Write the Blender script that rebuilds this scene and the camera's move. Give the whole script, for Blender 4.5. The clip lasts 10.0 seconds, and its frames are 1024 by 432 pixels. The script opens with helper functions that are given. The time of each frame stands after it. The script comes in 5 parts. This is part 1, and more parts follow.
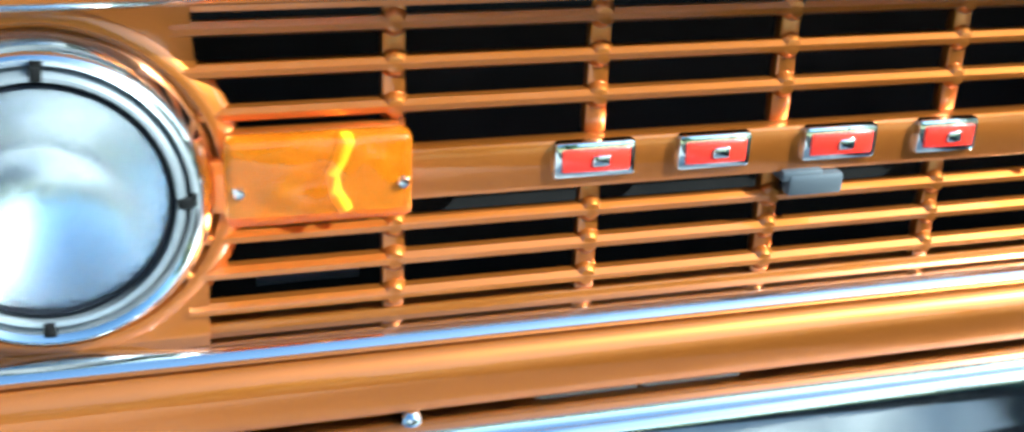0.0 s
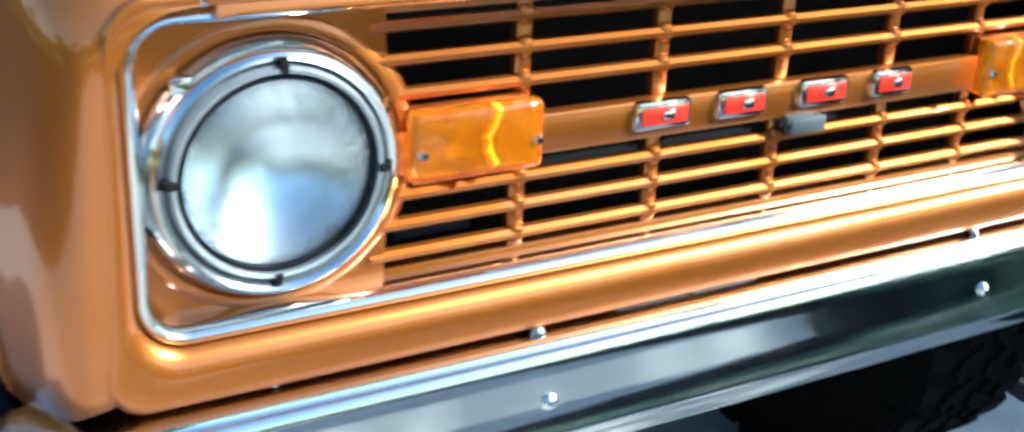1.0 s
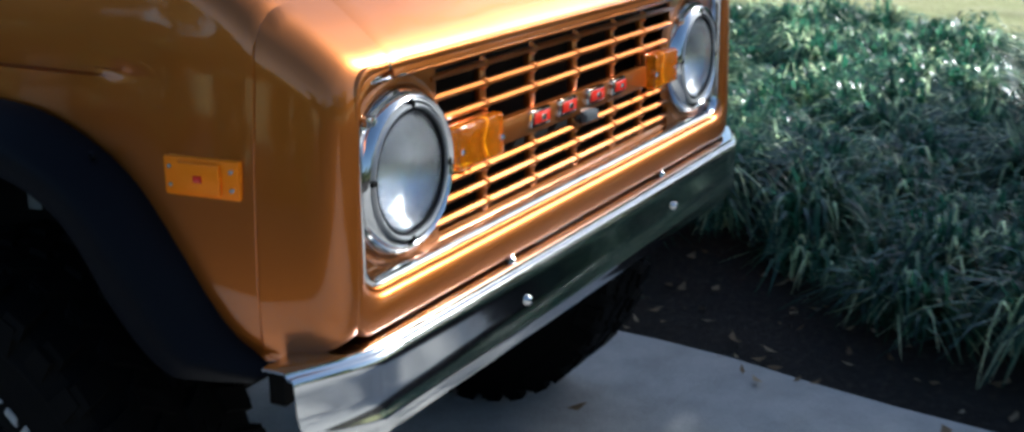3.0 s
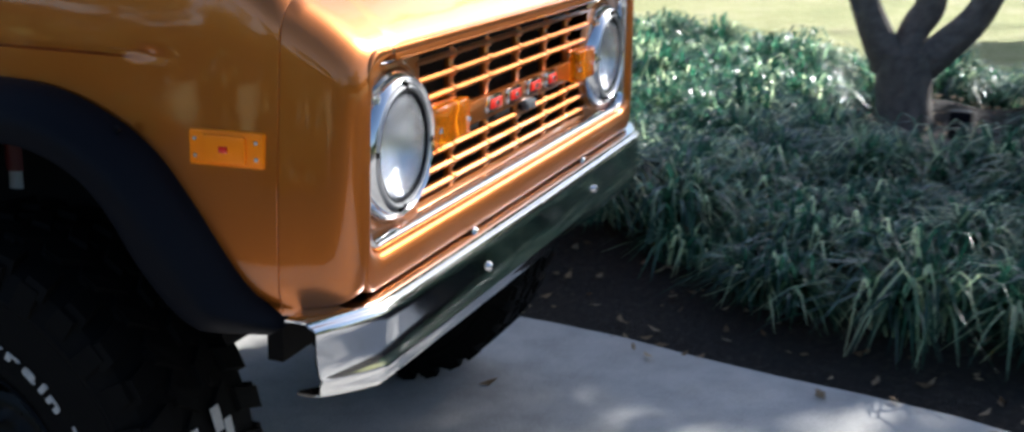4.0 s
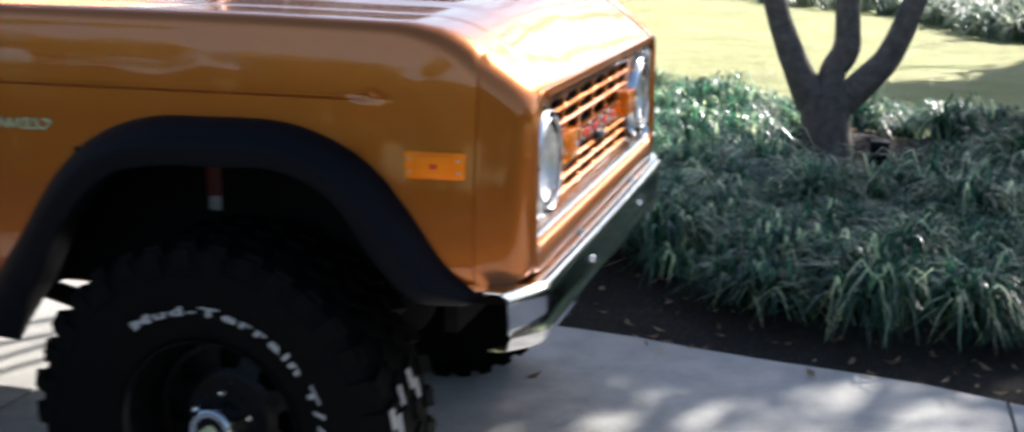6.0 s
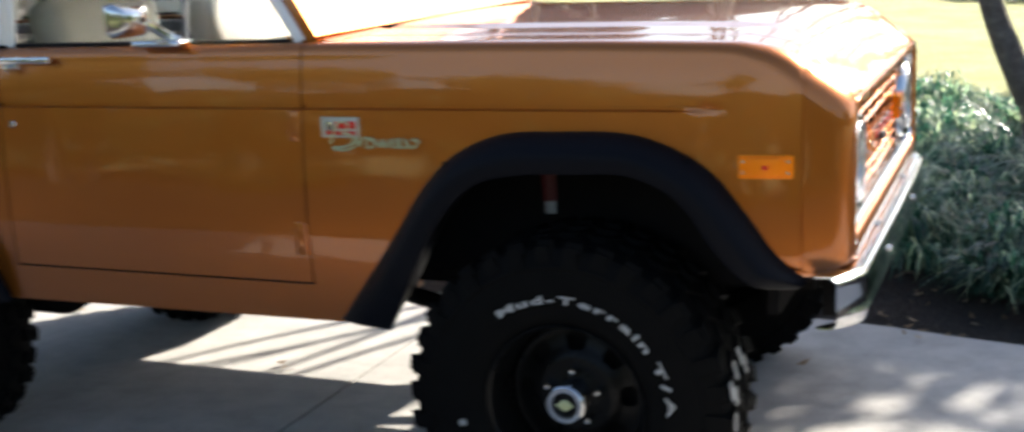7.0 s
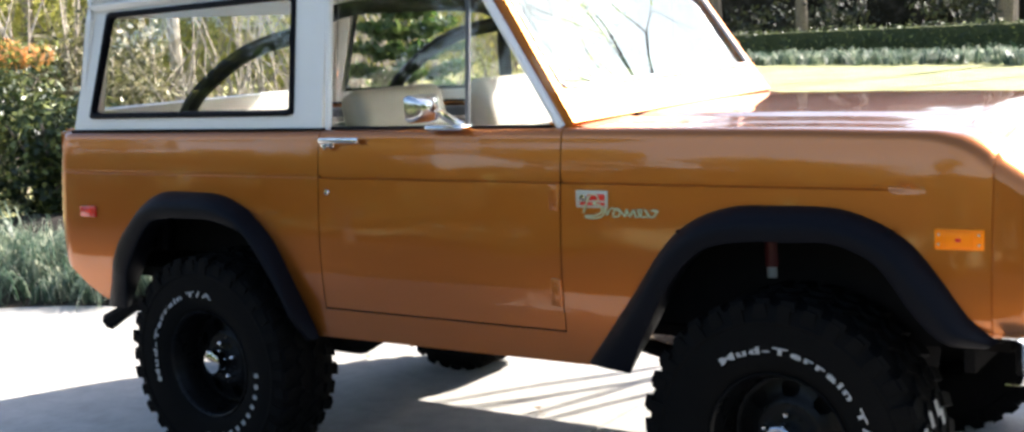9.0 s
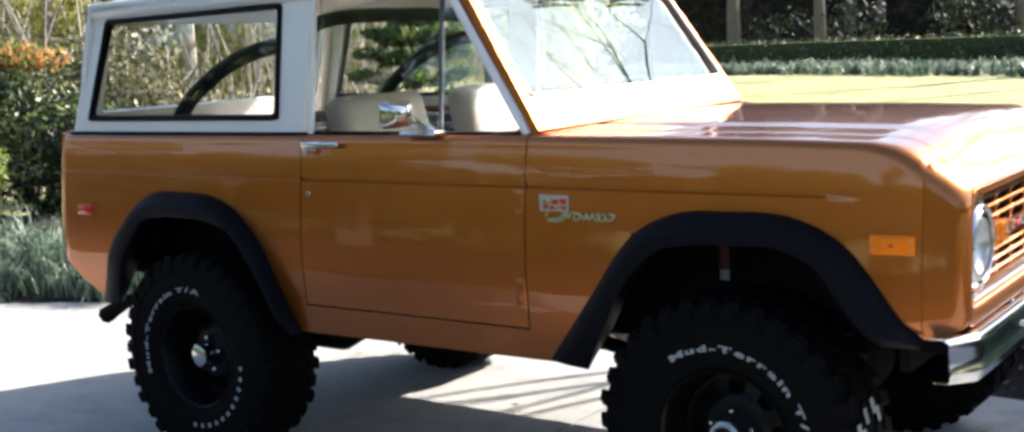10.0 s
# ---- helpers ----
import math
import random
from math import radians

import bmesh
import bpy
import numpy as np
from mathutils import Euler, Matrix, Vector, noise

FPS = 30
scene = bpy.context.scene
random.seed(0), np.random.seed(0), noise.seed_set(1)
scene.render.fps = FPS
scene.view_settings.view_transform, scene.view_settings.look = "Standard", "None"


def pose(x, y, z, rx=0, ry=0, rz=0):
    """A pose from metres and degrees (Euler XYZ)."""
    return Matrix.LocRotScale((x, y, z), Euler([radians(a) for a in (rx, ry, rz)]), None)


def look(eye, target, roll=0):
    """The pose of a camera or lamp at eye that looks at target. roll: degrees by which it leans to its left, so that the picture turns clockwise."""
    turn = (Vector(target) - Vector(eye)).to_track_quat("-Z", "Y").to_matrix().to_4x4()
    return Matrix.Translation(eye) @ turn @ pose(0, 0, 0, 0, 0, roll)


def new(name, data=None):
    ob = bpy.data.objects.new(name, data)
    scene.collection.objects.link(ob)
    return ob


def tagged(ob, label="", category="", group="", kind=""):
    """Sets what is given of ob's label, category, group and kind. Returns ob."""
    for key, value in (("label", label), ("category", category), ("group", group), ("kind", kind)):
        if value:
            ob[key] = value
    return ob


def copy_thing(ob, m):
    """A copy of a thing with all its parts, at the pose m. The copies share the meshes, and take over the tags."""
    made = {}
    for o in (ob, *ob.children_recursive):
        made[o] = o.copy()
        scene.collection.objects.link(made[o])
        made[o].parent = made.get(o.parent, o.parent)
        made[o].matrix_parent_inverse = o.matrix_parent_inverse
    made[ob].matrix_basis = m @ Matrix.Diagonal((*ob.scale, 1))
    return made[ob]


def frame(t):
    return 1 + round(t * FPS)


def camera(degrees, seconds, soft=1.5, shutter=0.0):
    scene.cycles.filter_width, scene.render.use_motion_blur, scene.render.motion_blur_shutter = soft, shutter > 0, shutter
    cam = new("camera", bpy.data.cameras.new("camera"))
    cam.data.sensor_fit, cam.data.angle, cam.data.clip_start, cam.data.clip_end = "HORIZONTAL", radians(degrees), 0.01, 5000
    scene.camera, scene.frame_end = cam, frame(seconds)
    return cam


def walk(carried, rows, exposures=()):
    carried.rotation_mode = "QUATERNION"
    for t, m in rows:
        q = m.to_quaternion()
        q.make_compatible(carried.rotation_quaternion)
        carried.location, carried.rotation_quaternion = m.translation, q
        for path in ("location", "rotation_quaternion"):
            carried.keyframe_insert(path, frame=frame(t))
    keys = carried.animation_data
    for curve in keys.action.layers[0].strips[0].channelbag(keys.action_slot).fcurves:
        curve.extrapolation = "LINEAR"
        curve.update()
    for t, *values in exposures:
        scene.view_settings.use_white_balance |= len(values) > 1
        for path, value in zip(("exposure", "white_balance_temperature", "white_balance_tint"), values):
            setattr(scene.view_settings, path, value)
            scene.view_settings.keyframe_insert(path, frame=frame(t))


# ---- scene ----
cam = camera(43.8, 10.0, 2.6, 0.6)
PATH = [
    (0, (-0.528, -0.916, 1.373), (0.005, 0.833, 0.562), 2.5),
    (0.5, (-0.752, -0.985, 1.41), (0.026, 0.675, 0.61), 4.9),
    (1, (-0.973, -1.032, 1.403), (-0.033, 0.559, 0.638), 2.8),
    (1.5, (-1.205, -0.978, 1.386), (-0.073, 0.508, 0.671), -0.2),
    (2, (-1.478, -0.949, 1.411), (-0.078, 0.333, 0.782), 0.1),
    (2.5, (-1.804, -0.977, 1.446), (-0.214, 0.076, 0.842), 0.6),
    (2.7, (-1.96, -1.032, 1.446), (-0.328, -0.024, 0.878), -0.5),
    (3.8, (-2.382, -0.905, 1.455), (-0.603, -0.181, 0.894), 1.9),
    (4, (-2.466, -0.893, 1.44), (-0.662, -0.215, 0.908), 1.3),
    (4.5, (-2.676, -0.866, 1.46), (-0.818, -0.295, 0.989), 1.9),
    (5, (-2.884, -0.788, 1.459), (-0.997, -0.322, 0.99), 0.7),
    (5.2, (-2.935, -0.714, 1.473), (-1.043, -0.288, 0.985), 1.2),
    (6.3, (-3.399, -0.619, 1.519), (-1.543, -0.027, 1.067), -0.3),
    (6.5, (-3.497, -0.575, 1.543), (-1.663, 0.077, 1.08), -1.1),
    (7, (-3.738, -0.4, 1.561), (-1.938, 0.358, 1.133), -2.8),
    (7.5, (-3.956, -0.382, 1.59), (-2.217, 0.506, 1.155), -4.0),
    (8, (-4.081, -0.489, 1.6), (-2.402, 0.523, 1.204), -3.9),
    (8.5, (-4.163, -0.611, 1.598), (-2.518, 0.482, 1.281), -3.5),
    (9, (-4.226, -0.731, 1.617), (-2.596, 0.393, 1.334), -3.3),
    (9.5, (-4.279, -0.861, 1.609), (-2.66, 0.276, 1.318), -3.1),
    (10, (-4.292, -0.99, 1.625), (-2.679, 0.16, 1.353), -2.7),
]
EXPOSURES = [(0, 2.1, 4900, -12), (.5, 2.05, 4900, -11), (1, 1.85, 5050, -10), (1.5, 1.44, 5100, -8), (2, .97, 5000, -4), (2.5, .70, 5250, 0), (4, 1.15, 5850, 9), (5, 1.28, 6050, 10), (6.5, 1.28, 6250, 10), (7, 1.55, 6500, 10), (8, 1.97, 6800, 11), (8.5, 1.99, 6650, 11), (9, 1.92, 6420, 11), (10, 1.50, 6150, 10)]
walk(cam, [(t, look(eye, target, roll)) for t, eye, target, roll in PATH], EXPOSURES)

# ---- light ----
SUN_DIR = Vector((-1.32, 0.70, -1.0)).normalized()
world = bpy.data.worlds.new("sky")
scene.world = world
world.use_nodes = True
wn = world.node_tree
sky = wn.nodes.new("ShaderNodeTexSky")
sky.sky_type = "NISHITA"
sky.sun_disc = False
sky.dust_density = 1.5
sky.sun_elevation = math.asin(-SUN_DIR.z)
sky.sun_rotation = math.atan2(-SUN_DIR.x, -SUN_DIR.y)
wn.nodes["Background"].inputs[1].default_value = 0.09
wn.links.new(sky.outputs[0], wn.nodes["Background"].inputs[0])
sun_data = bpy.data.lights.new("sun", "SUN")
sun_data.energy, sun_data.angle, sun_data.color = 5.0, radians(0.6), (1.0, 0.94, 0.85)
sun = new("sun", sun_data)
sun.rotation_mode = "QUATERNION"
sun.rotation_quaternion = SUN_DIR.to_track_quat("-Z", "Y")


# ---- materials ----
def material(name, color, rough=0.5, metal=0.0, **more):
    m = bpy.data.materials.new(name)
    m.use_nodes = True
    b = m.node_tree.nodes["Principled BSDF"]
    b.inputs["Base Color"].default_value = (*color, 1)
    b.inputs["Roughness"].default_value = rough
    b.inputs["Metallic"].default_value = metal
    for key, value in more.items():
        b.inputs[key.replace("_", " ")].default_value = value
    return m


def noise_node(m, scale, detail=6.0, rough=0.6, coords="Object"):
    t = m.node_tree
    c = t.nodes.new("ShaderNodeTexCoord")
    n = t.nodes.new("ShaderNodeTexNoise")
    n.inputs["Scale"].default_value, n.inputs["Detail"].default_value, n.inputs["Roughness"].default_value = scale, detail, rough
    t.links.new(c.outputs[coords], n.inputs["Vector"])
    return n


def ramp_node(m, source, stops):
    t = m.node_tree
    r = t.nodes.new("ShaderNodeValToRGB")
    while len(r.color_ramp.elements) < len(stops):
        r.color_ramp.elements.new(0.5)
    for e, (p, c) in zip(r.color_ramp.elements, stops):
        e.position, e.color = p, (*c, 1)
    t.links.new(source, r.inputs[0])
    return r


def mix_node(m, a, b, factor, blend="MIX"):
    """Mixes two colours (sockets or tuples) by a socket or a number."""
    t = m.node_tree
    n = t.nodes.new("ShaderNodeMix")
    n.data_type, n.blend_type = "RGBA", blend
    for value, socket in ((a, n.inputs[6]), (b, n.inputs[7]), (factor, n.inputs[0])):
        if isinstance(value, tuple):
            socket.default_value = (*value, 1)
        elif isinstance(value, float):
            socket.default_value = value
        else:
            t.links.new(value, socket)
    return n.outputs[2]


def colored(m, socket):
    m.node_tree.links.new(socket, m.node_tree.nodes["Principled BSDF"].inputs["Base Color"])


def roughed(m, socket, low, high):
    t = m.node_tree
    r = t.nodes.new("ShaderNodeMapRange")
    r.inputs["To Min"].default_value, r.inputs["To Max"].default_value = low, high
    t.links.new(socket, r.inputs["Value"])
    t.links.new(r.outputs[0], t.nodes["Principled BSDF"].inputs["Roughness"])


def bumped(m, socket, strength, distance):
    t = m.node_tree
    b = t.nodes.new("ShaderNodeBump")
    b.inputs["Strength"].default_value, b.inputs["Distance"].default_value = strength, distance
    t.links.new(socket, b.inputs["Height"])
    t.links.new(b.outputs[0], t.nodes["Principled BSDF"].inputs["Normal"])


def translucent(m, share, gain):
    """Lets part of the light through thin leaves."""
    t = m.node_tree
    b = t.nodes["Principled BSDF"]
    tr = t.nodes.new("ShaderNodeBsdfTranslucent")
    h = t.nodes.new("ShaderNodeHueSaturation")
    h.inputs["Value"].default_value = gain
    t.links.new(b.inputs["Base Color"].links[0].from_socket, h.inputs["Color"])
    t.links.new(h.outputs[0], tr.inputs["Color"])
    mix = t.nodes.new("ShaderNodeMixShader")
    mix.inputs[0].default_value = share
    t.links.new(b.outputs[0], mix.inputs[1])
    t.links.new(tr.outputs[0], mix.inputs[2])
    t.links.new(mix.outputs[0], t.nodes["Material Output"].inputs["Surface"])


def island_random(m):
    return m.node_tree.nodes.new("ShaderNodeNewGeometry").outputs["Random Per Island"]


# copper metallic paint with clear coat, slightly dusty
PAINT = material("copper_paint", (0.42, 0.145, 0.02), 0.34, 0.82, Coat_Weight=1.0, Coat_Roughness=0.05, Coat_IOR=1.5)
n = noise_node(PAINT, 900.0, 2.0)
big = noise_node(PAINT, 2.5, 4.0)
base = mix_node(PAINT, (0.37, 0.100, 0.009), (0.51, 0.144, 0.016), n.outputs[0])
colored(PAINT, mix_node(PAINT, base, (0.44, 0.126, 0.012), big.outputs[0]))
roughed(PAINT, big.outputs[0], 0.28, 0.36)
wave = PAINT.node_tree.nodes.new("ShaderNodeBump")  # slightly wavy old panels
wave.inputs["Strength"].default_value, wave.inputs["Distance"].default_value = 1.0, 0.0035
PAINT.node_tree.links.new(noise_node(PAINT, 3.2, 2.0, 0.45).outputs[0], wave.inputs["Height"])
PAINT.node_tree.links.new(wave.outputs[0], PAINT.node_tree.nodes["Principled BSDF"].inputs["Normal"])
PAINT.node_tree.links.new(wave.outputs[0], PAINT.node_tree.nodes["Principled BSDF"].inputs["Coat Normal"])

CHROME = material("chrome", (0.67, 0.665, 0.66), 0.06, 1.0)
n = noise_node(CHROME, 14.0, 5.0)
roughed(CHROME, n.outputs[0], 0.03, 0.16)
bumped(CHROME, noise_node(CHROME, 5.0, 3.0).outputs[0], 0.08, 0.01)

STEEL = material("dull_steel", (0.45, 0.45, 0.46), 0.4, 0.9)
roughed(STEEL, noise_node(STEEL, 60.0).outputs[0], 0.3, 0.6)

BLACK_PLASTIC = material("black_plastic", (0.004, 0.004, 0.006), 0.5, 0.0, Specular_IOR_Level=0.09)
bumped(BLACK_PLASTIC, noise_node(BLACK_PLASTIC, 700.0, 2.0).outputs[0], 0.25, 0.002)
roughed(BLACK_PLASTIC, noise_node(BLACK_PLASTIC, 9.0).outputs[0], 0.36, 0.55)

RUBBER = material("tyre_rubber", (0.016, 0.016, 0.016), 0.7, 0.0, Specular_IOR_Level=0.06)
n = noise_node(RUBBER, 18.0, 8.0)
colored(RUBBER, mix_node(RUBBER, (0.002, 0.002, 0.002), (0.006, 0.0055, 0.005), n.outputs[0]))
bumped(RUBBER, noise_node(RUBBER, 300.0, 3.0).outputs[0], 0.3, 0.002)

WHITE_RUBBER = material("raised_white_letters", (0.62, 0.61, 0.58), 0.6)
colored(WHITE_RUBBER, mix_node(WHITE_RUBBER, (0.24, 0.235, 0.225), (0.46, 0.45, 0.43), noise_node(WHITE_RUBBER, 60.0).outputs[0]))

RIM_BLACK = material("gloss_black_wheel", (0.004, 0.004, 0.004), 0.3, 0.0, Specular_IOR_Level=0.13)
roughed(RIM_BLACK, noise_node(RIM_BLACK, 25.0).outputs[0], 0.15, 0.45)

# one near-black for the underside, recesses and panel gaps
NEAR_BLACK = material("black_underside", (0.010, 0.009, 0.009), 0.85, 0.0, Specular_IOR_Level=0.1)
colored(NEAR_BLACK, mix_node(NEAR_BLACK, (0.003, 0.003, 0.003), (0.012, 0.010, 0.009), noise_node(NEAR_BLACK, 20.0).outputs[0]))

RED_PAINT = material("red_paint", (0.42, 0.018, 0.012), 0.4)
colored(RED_PAINT, mix_node(RED_PAINT, (0.24, 0.010, 0.008), (0.34, 0.016, 0.010), noise_node(RED_PAINT, 30.0).outputs[0]))
# the red paint again, darkened to carry the wheel well's shade
SHADED_RED = material("shaded_red_paint", (0.10, 0.006, 0.005), 0.5)
colored(SHADED_RED, mix_node(SHADED_RED, (0.08, 0.004, 0.004), (0.14, 0.008, 0.006), noise_node(SHADED_RED, 30.0).outputs[0]))
RED_ENAMEL = material("red_enamel", (0.62, 0.022, 0.010), 0.25, 0.0, Coat_Weight=0.5)
GREY_METAL = material("grey_plate", (0.42, 0.42, 0.40), 0.5, 0.3)
colored(GREY_METAL, mix_node(GREY_METAL, (0.28, 0.28, 0.27), (0.44, 0.44, 0.42), noise_node(GREY_METAL, 25.0).outputs[0]))
GREY_PLASTIC = material("grey_plastic", (0.055, 0.058, 0.064), 0.45)
roughed(GREY_PLASTIC, noise_node(GREY_PLASTIC, 40.0).outputs[0], 0.35, 0.6)

HARDTOP = material("cream_white_hardtop", (0.74, 0.71, 0.65), 0.4, 0.0, Coat_Weight=0.3, Coat_Roughness=0.15)
n = noise_node(HARDTOP, 3.0)
colored(HARDTOP, mix_node(HARDTOP, (0.80, 0.755, 0.675), (0.87, 0.83, 0.75), n.outputs[0]))
bumped(HARDTOP, noise_node(HARDTOP, 400.0).outputs[0], 0.06, 0.001)

VINYL = material("beige_vinyl", (0.52, 0.46, 0.36), 0.5)
colored(VINYL, mix_node(VINYL, (0.27, 0.245, 0.20), (0.36, 0.33, 0.275), noise_node(VINYL, 6.0).outputs[0]))
bumped(VINYL, noise_node(VINYL, 250.0).outputs[0], 0.3, 0.002)

GLASS = material("clear_glass", (0.99, 1.0, 0.99), 0.0, 0.0, Transmission_Weight=1.0, IOR=1.42)
LENS = material("headlight_glass", (0.97, 0.98, 0.98), 0.03, 0.0, Transmission_Weight=1.0, IOR=1.45)
tree = LENS.node_tree
flute = tree.nodes.new("ShaderNodeTexWave")
flute.bands_direction = "X"
flute.inputs["Scale"].default_value, flute.inputs["Distortion"].default_value = 80.0, 0.4
c = tree.nodes.new("ShaderNodeTexCoord")
tree.links.new(c.outputs["Object"], flute.inputs["Vector"])
both = tree.nodes.new("ShaderNodeMath")
both.operation = "MULTIPLY_ADD"
tree.links.new(flute.outputs["Fac"], both.inputs[0])
both.inputs[1].default_value = 0.06
tree.links.new(noise_node(LENS, 32.0, 5.0, 0.68).outputs[0], both.inputs[2])
bumped(LENS, both.outputs[0], 0.8, 0.008)
WINDSHIELD = material("windshield_glass", (0.50, 0.62, 0.64), 0.0, 0.0, Transmission_Weight=1.0, IOR=2.0, Specular_Tint=(0.70, 0.93, 1.0, 1.0))
REFLECTOR = material("silvered_reflector", (0.9, 0.9, 0.92), 0.12, 1.0)
roughed(REFLECTOR, noise_node(REFLECTOR, 30.0).outputs[0], 0.08, 0.16)
AMBER = material("amber_lens", (1.0, 0.235, 0.001), 0.35, 0.0, IOR=1.49, Specular_IOR_Level=0.2)
wv = AMBER.node_tree.nodes.new("ShaderNodeTexWave")
wv.inputs["Scale"].default_value = 60.0
c = AMBER.node_tree.nodes.new("ShaderNodeTexCoord")
AMBER.node_tree.links.new(c.outputs["Object"], wv.inputs["Vector"])
bumped(AMBER, wv.outputs["Fac"], 0.03, 0.002)
SIGNAL_AMBER = material("signal_amber", (0.80, 0.185, 0.0), 0.07, 0.0, Transmission_Weight=0.74, IOR=1.49, Specular_IOR_Level=0.3)
bumped(SIGNAL_AMBER, noise_node(SIGNAL_AMBER, 26.0, 1.0).outputs[0], 0.5, 0.01)
SIGNAL_BACK = material("lamp_backing", (0.42, 0.42, 0.42), 0.18, 0.9)
bumped(SIGNAL_BACK, noise_node(SIGNAL_BACK, 30.0, 1.0).outputs[0], 0.8, 0.01)
RED_LENS = material("red_lens", (0.75, 0.02, 0.012), 0.2, 0.0, Transmission_Weight=0.05, IOR=1.49, Coat_Weight=0.5)
GREEN_METAL = material("pale_gilt_metal", (0.50, 0.52, 0.28), 0.35, 0.3)
CREAM_ENAMEL = material("cream_enamel", (0.48, 0.45, 0.34), 0.35, 0.2)
WHITE_ENAMEL = material("white_enamel", (0.7, 0.69, 0.66), 0.35)

CONCRETE = material("driveway_concrete", (0.42, 0.40, 0.37), 0.85)
n1, n2, n3 = noise_node(CONCRETE, 1.1, 8.0, 0.65), noise_node(CONCRETE, 140.0, 4.0), noise_node(CONCRETE, 9.0, 8.0, 0.7)
a = ramp_node(CONCRETE, n1.outputs[0], ((0.3, (0.28, 0.262, 0.235)), (0.52, (0.40, 0.375, 0.34)), (0.75, (0.48, 0.455, 0.415))))
b = mix_node(CONCRETE, a.outputs[0], ramp_node(CONCRETE, n3.outputs[0], ((0.35, (0.22, 0.21, 0.195)), (0.6, (0.5, 0.48, 0.45)))).outputs[0], 0.35)
colored(CONCRETE, mix_node(CONCRETE, b, ramp_node(CONCRETE, n2.outputs[0], ((0.3, (0.15, 0.14, 0.13)), (0.6, (0.6, 0.58, 0.54)))).outputs[0], 0.22))
bumped(CONCRETE, n2.outputs[0], 0.35, 0.004)

LAWN = material("dormant_lawn", (0.30, 0.30, 0.10), 0.9)
n1, n2 = noise_node(LAWN, 0.8, 8.0, 0.72), noise_node(LAWN, 60.0, 5.0, 0.7)
a = ramp_node(LAWN, n1.outputs[0], ((0.32, (0.27, 0.32, 0.09)), (0.5, (0.48, 0.48, 0.19)), (0.68, (0.63, 0.57, 0.32))))
colored(LAWN, mix_node(LAWN, a.outputs[0], ramp_node(LAWN, n2.outputs[0], ((0.3, (0.26, 0.27, 0.08)), (0.65, (0.66, 0.62, 0.31)))).outputs[0], 0.45))
bumped(LAWN, n2.outputs[0], 0.9, 0.05)

MULCH = material("leaf_mulch", (0.07, 0.05, 0.035), 0.95)
n1, n2 = noise_node(MULCH, 45.0, 8.0, 0.75), noise_node(MULCH, 3.0, 5.0)
a = ramp_node(MULCH, n1.outputs[0], ((0.35, (0.006, 0.005, 0.004)), (0.52, (0.024, 0.017, 0.012)), (0.70, (0.12, 0.088, 0.06))))
colored(MULCH, mix_node(MULCH, a.outputs[0], (0.028, 0.021, 0.015), n2.outputs[0]))
bumped(MULCH, n1.outputs[0], 1.0, 0.03)

BLADE = material("liriope_blade", (0.04, 0.08, 0.04), 0.30, 0.0, Specular_IOR_Level=0.5)
r = ramp_node(BLADE, island_random(BLADE), ((0.0, (0.004, 0.022, 0.012)), (0.5, (0.016, 0.066, 0.036)), (0.76, (0.050, 0.125, 0.068)), (1.0, (0.42, 0.47, 0.28))))
colored(BLADE, r.outputs[0])
translucent(BLADE, 0.36, 4.6)
# greyer than the near blades, and lightened to carry the sun on them
FAR_BLADE = material("grey_sunlit_blade", (0.08, 0.12, 0.07), 0.45)
colored(FAR_BLADE, ramp_node(FAR_BLADE, island_random(FAR_BLADE), ((0.0, (0.022, 0.052, 0.032)), (0.4, (0.075, 0.125, 0.08)), (0.75, (0.21, 0.25, 0.17)), (1.0, (0.48, 0.48, 0.36)))).outputs[0])
translucent(FAR_BLADE, 0.4, 1.6)
BARK = material("grey_brown_bark", (0.12, 0.095, 0.075), 0.9)
n1 = noise_node(BARK, 14.0, 8.0, 0.7)
colored(BARK, ramp_node(BARK, n1.outputs[0], ((0.3, (0.07, 0.057, 0.047)), (0.6, (0.17, 0.14, 0.115)), (0.8, (0.26, 0.225, 0.195)))).outputs[0])
bumped(BARK, n1.outputs[0], 0.8, 0.02)
PALE_BARK = material("pale_dry_stems", (0.30, 0.25, 0.20), 0.9)
colored(PALE_BARK, ramp_node(PALE_BARK, noise_node(PALE_BARK, 6.0).outputs[0], ((0.3, (0.24, 0.20, 0.16)), (0.7, (0.52, 0.45, 0.37)))).outputs[0])


def leaf_material(name, stops, rough=0.45, share=0.4, gain=1.5):
    m = material(name, stops[0][1], rough, 0.0)
    colored(m, ramp_node(m, island_random(m), stops).outputs[0])
    translucent(m, share, gain)
    return m


# shade is put into the dark stops, sunlight into the palest one
HEDGE_LEAF = leaf_material("clipped_hedge_leaf", ((0.0, (0.012, 0.024, 0.008)), (0.7, (0.04, 0.062, 0.018)), (1.0, (0.26, 0.28, 0.08))), share=0.15)
# near-black leaf colour that holds the shade inside the woods
WOODS_LEAF = leaf_material("shaded_woods_leaf", ((0.0, (0.006, 0.009, 0.004)), (0.7, (0.016, 0.022, 0.010)), (1.0, (0.05, 0.06, 0.025))), 0.7, 0.1, 1.2)
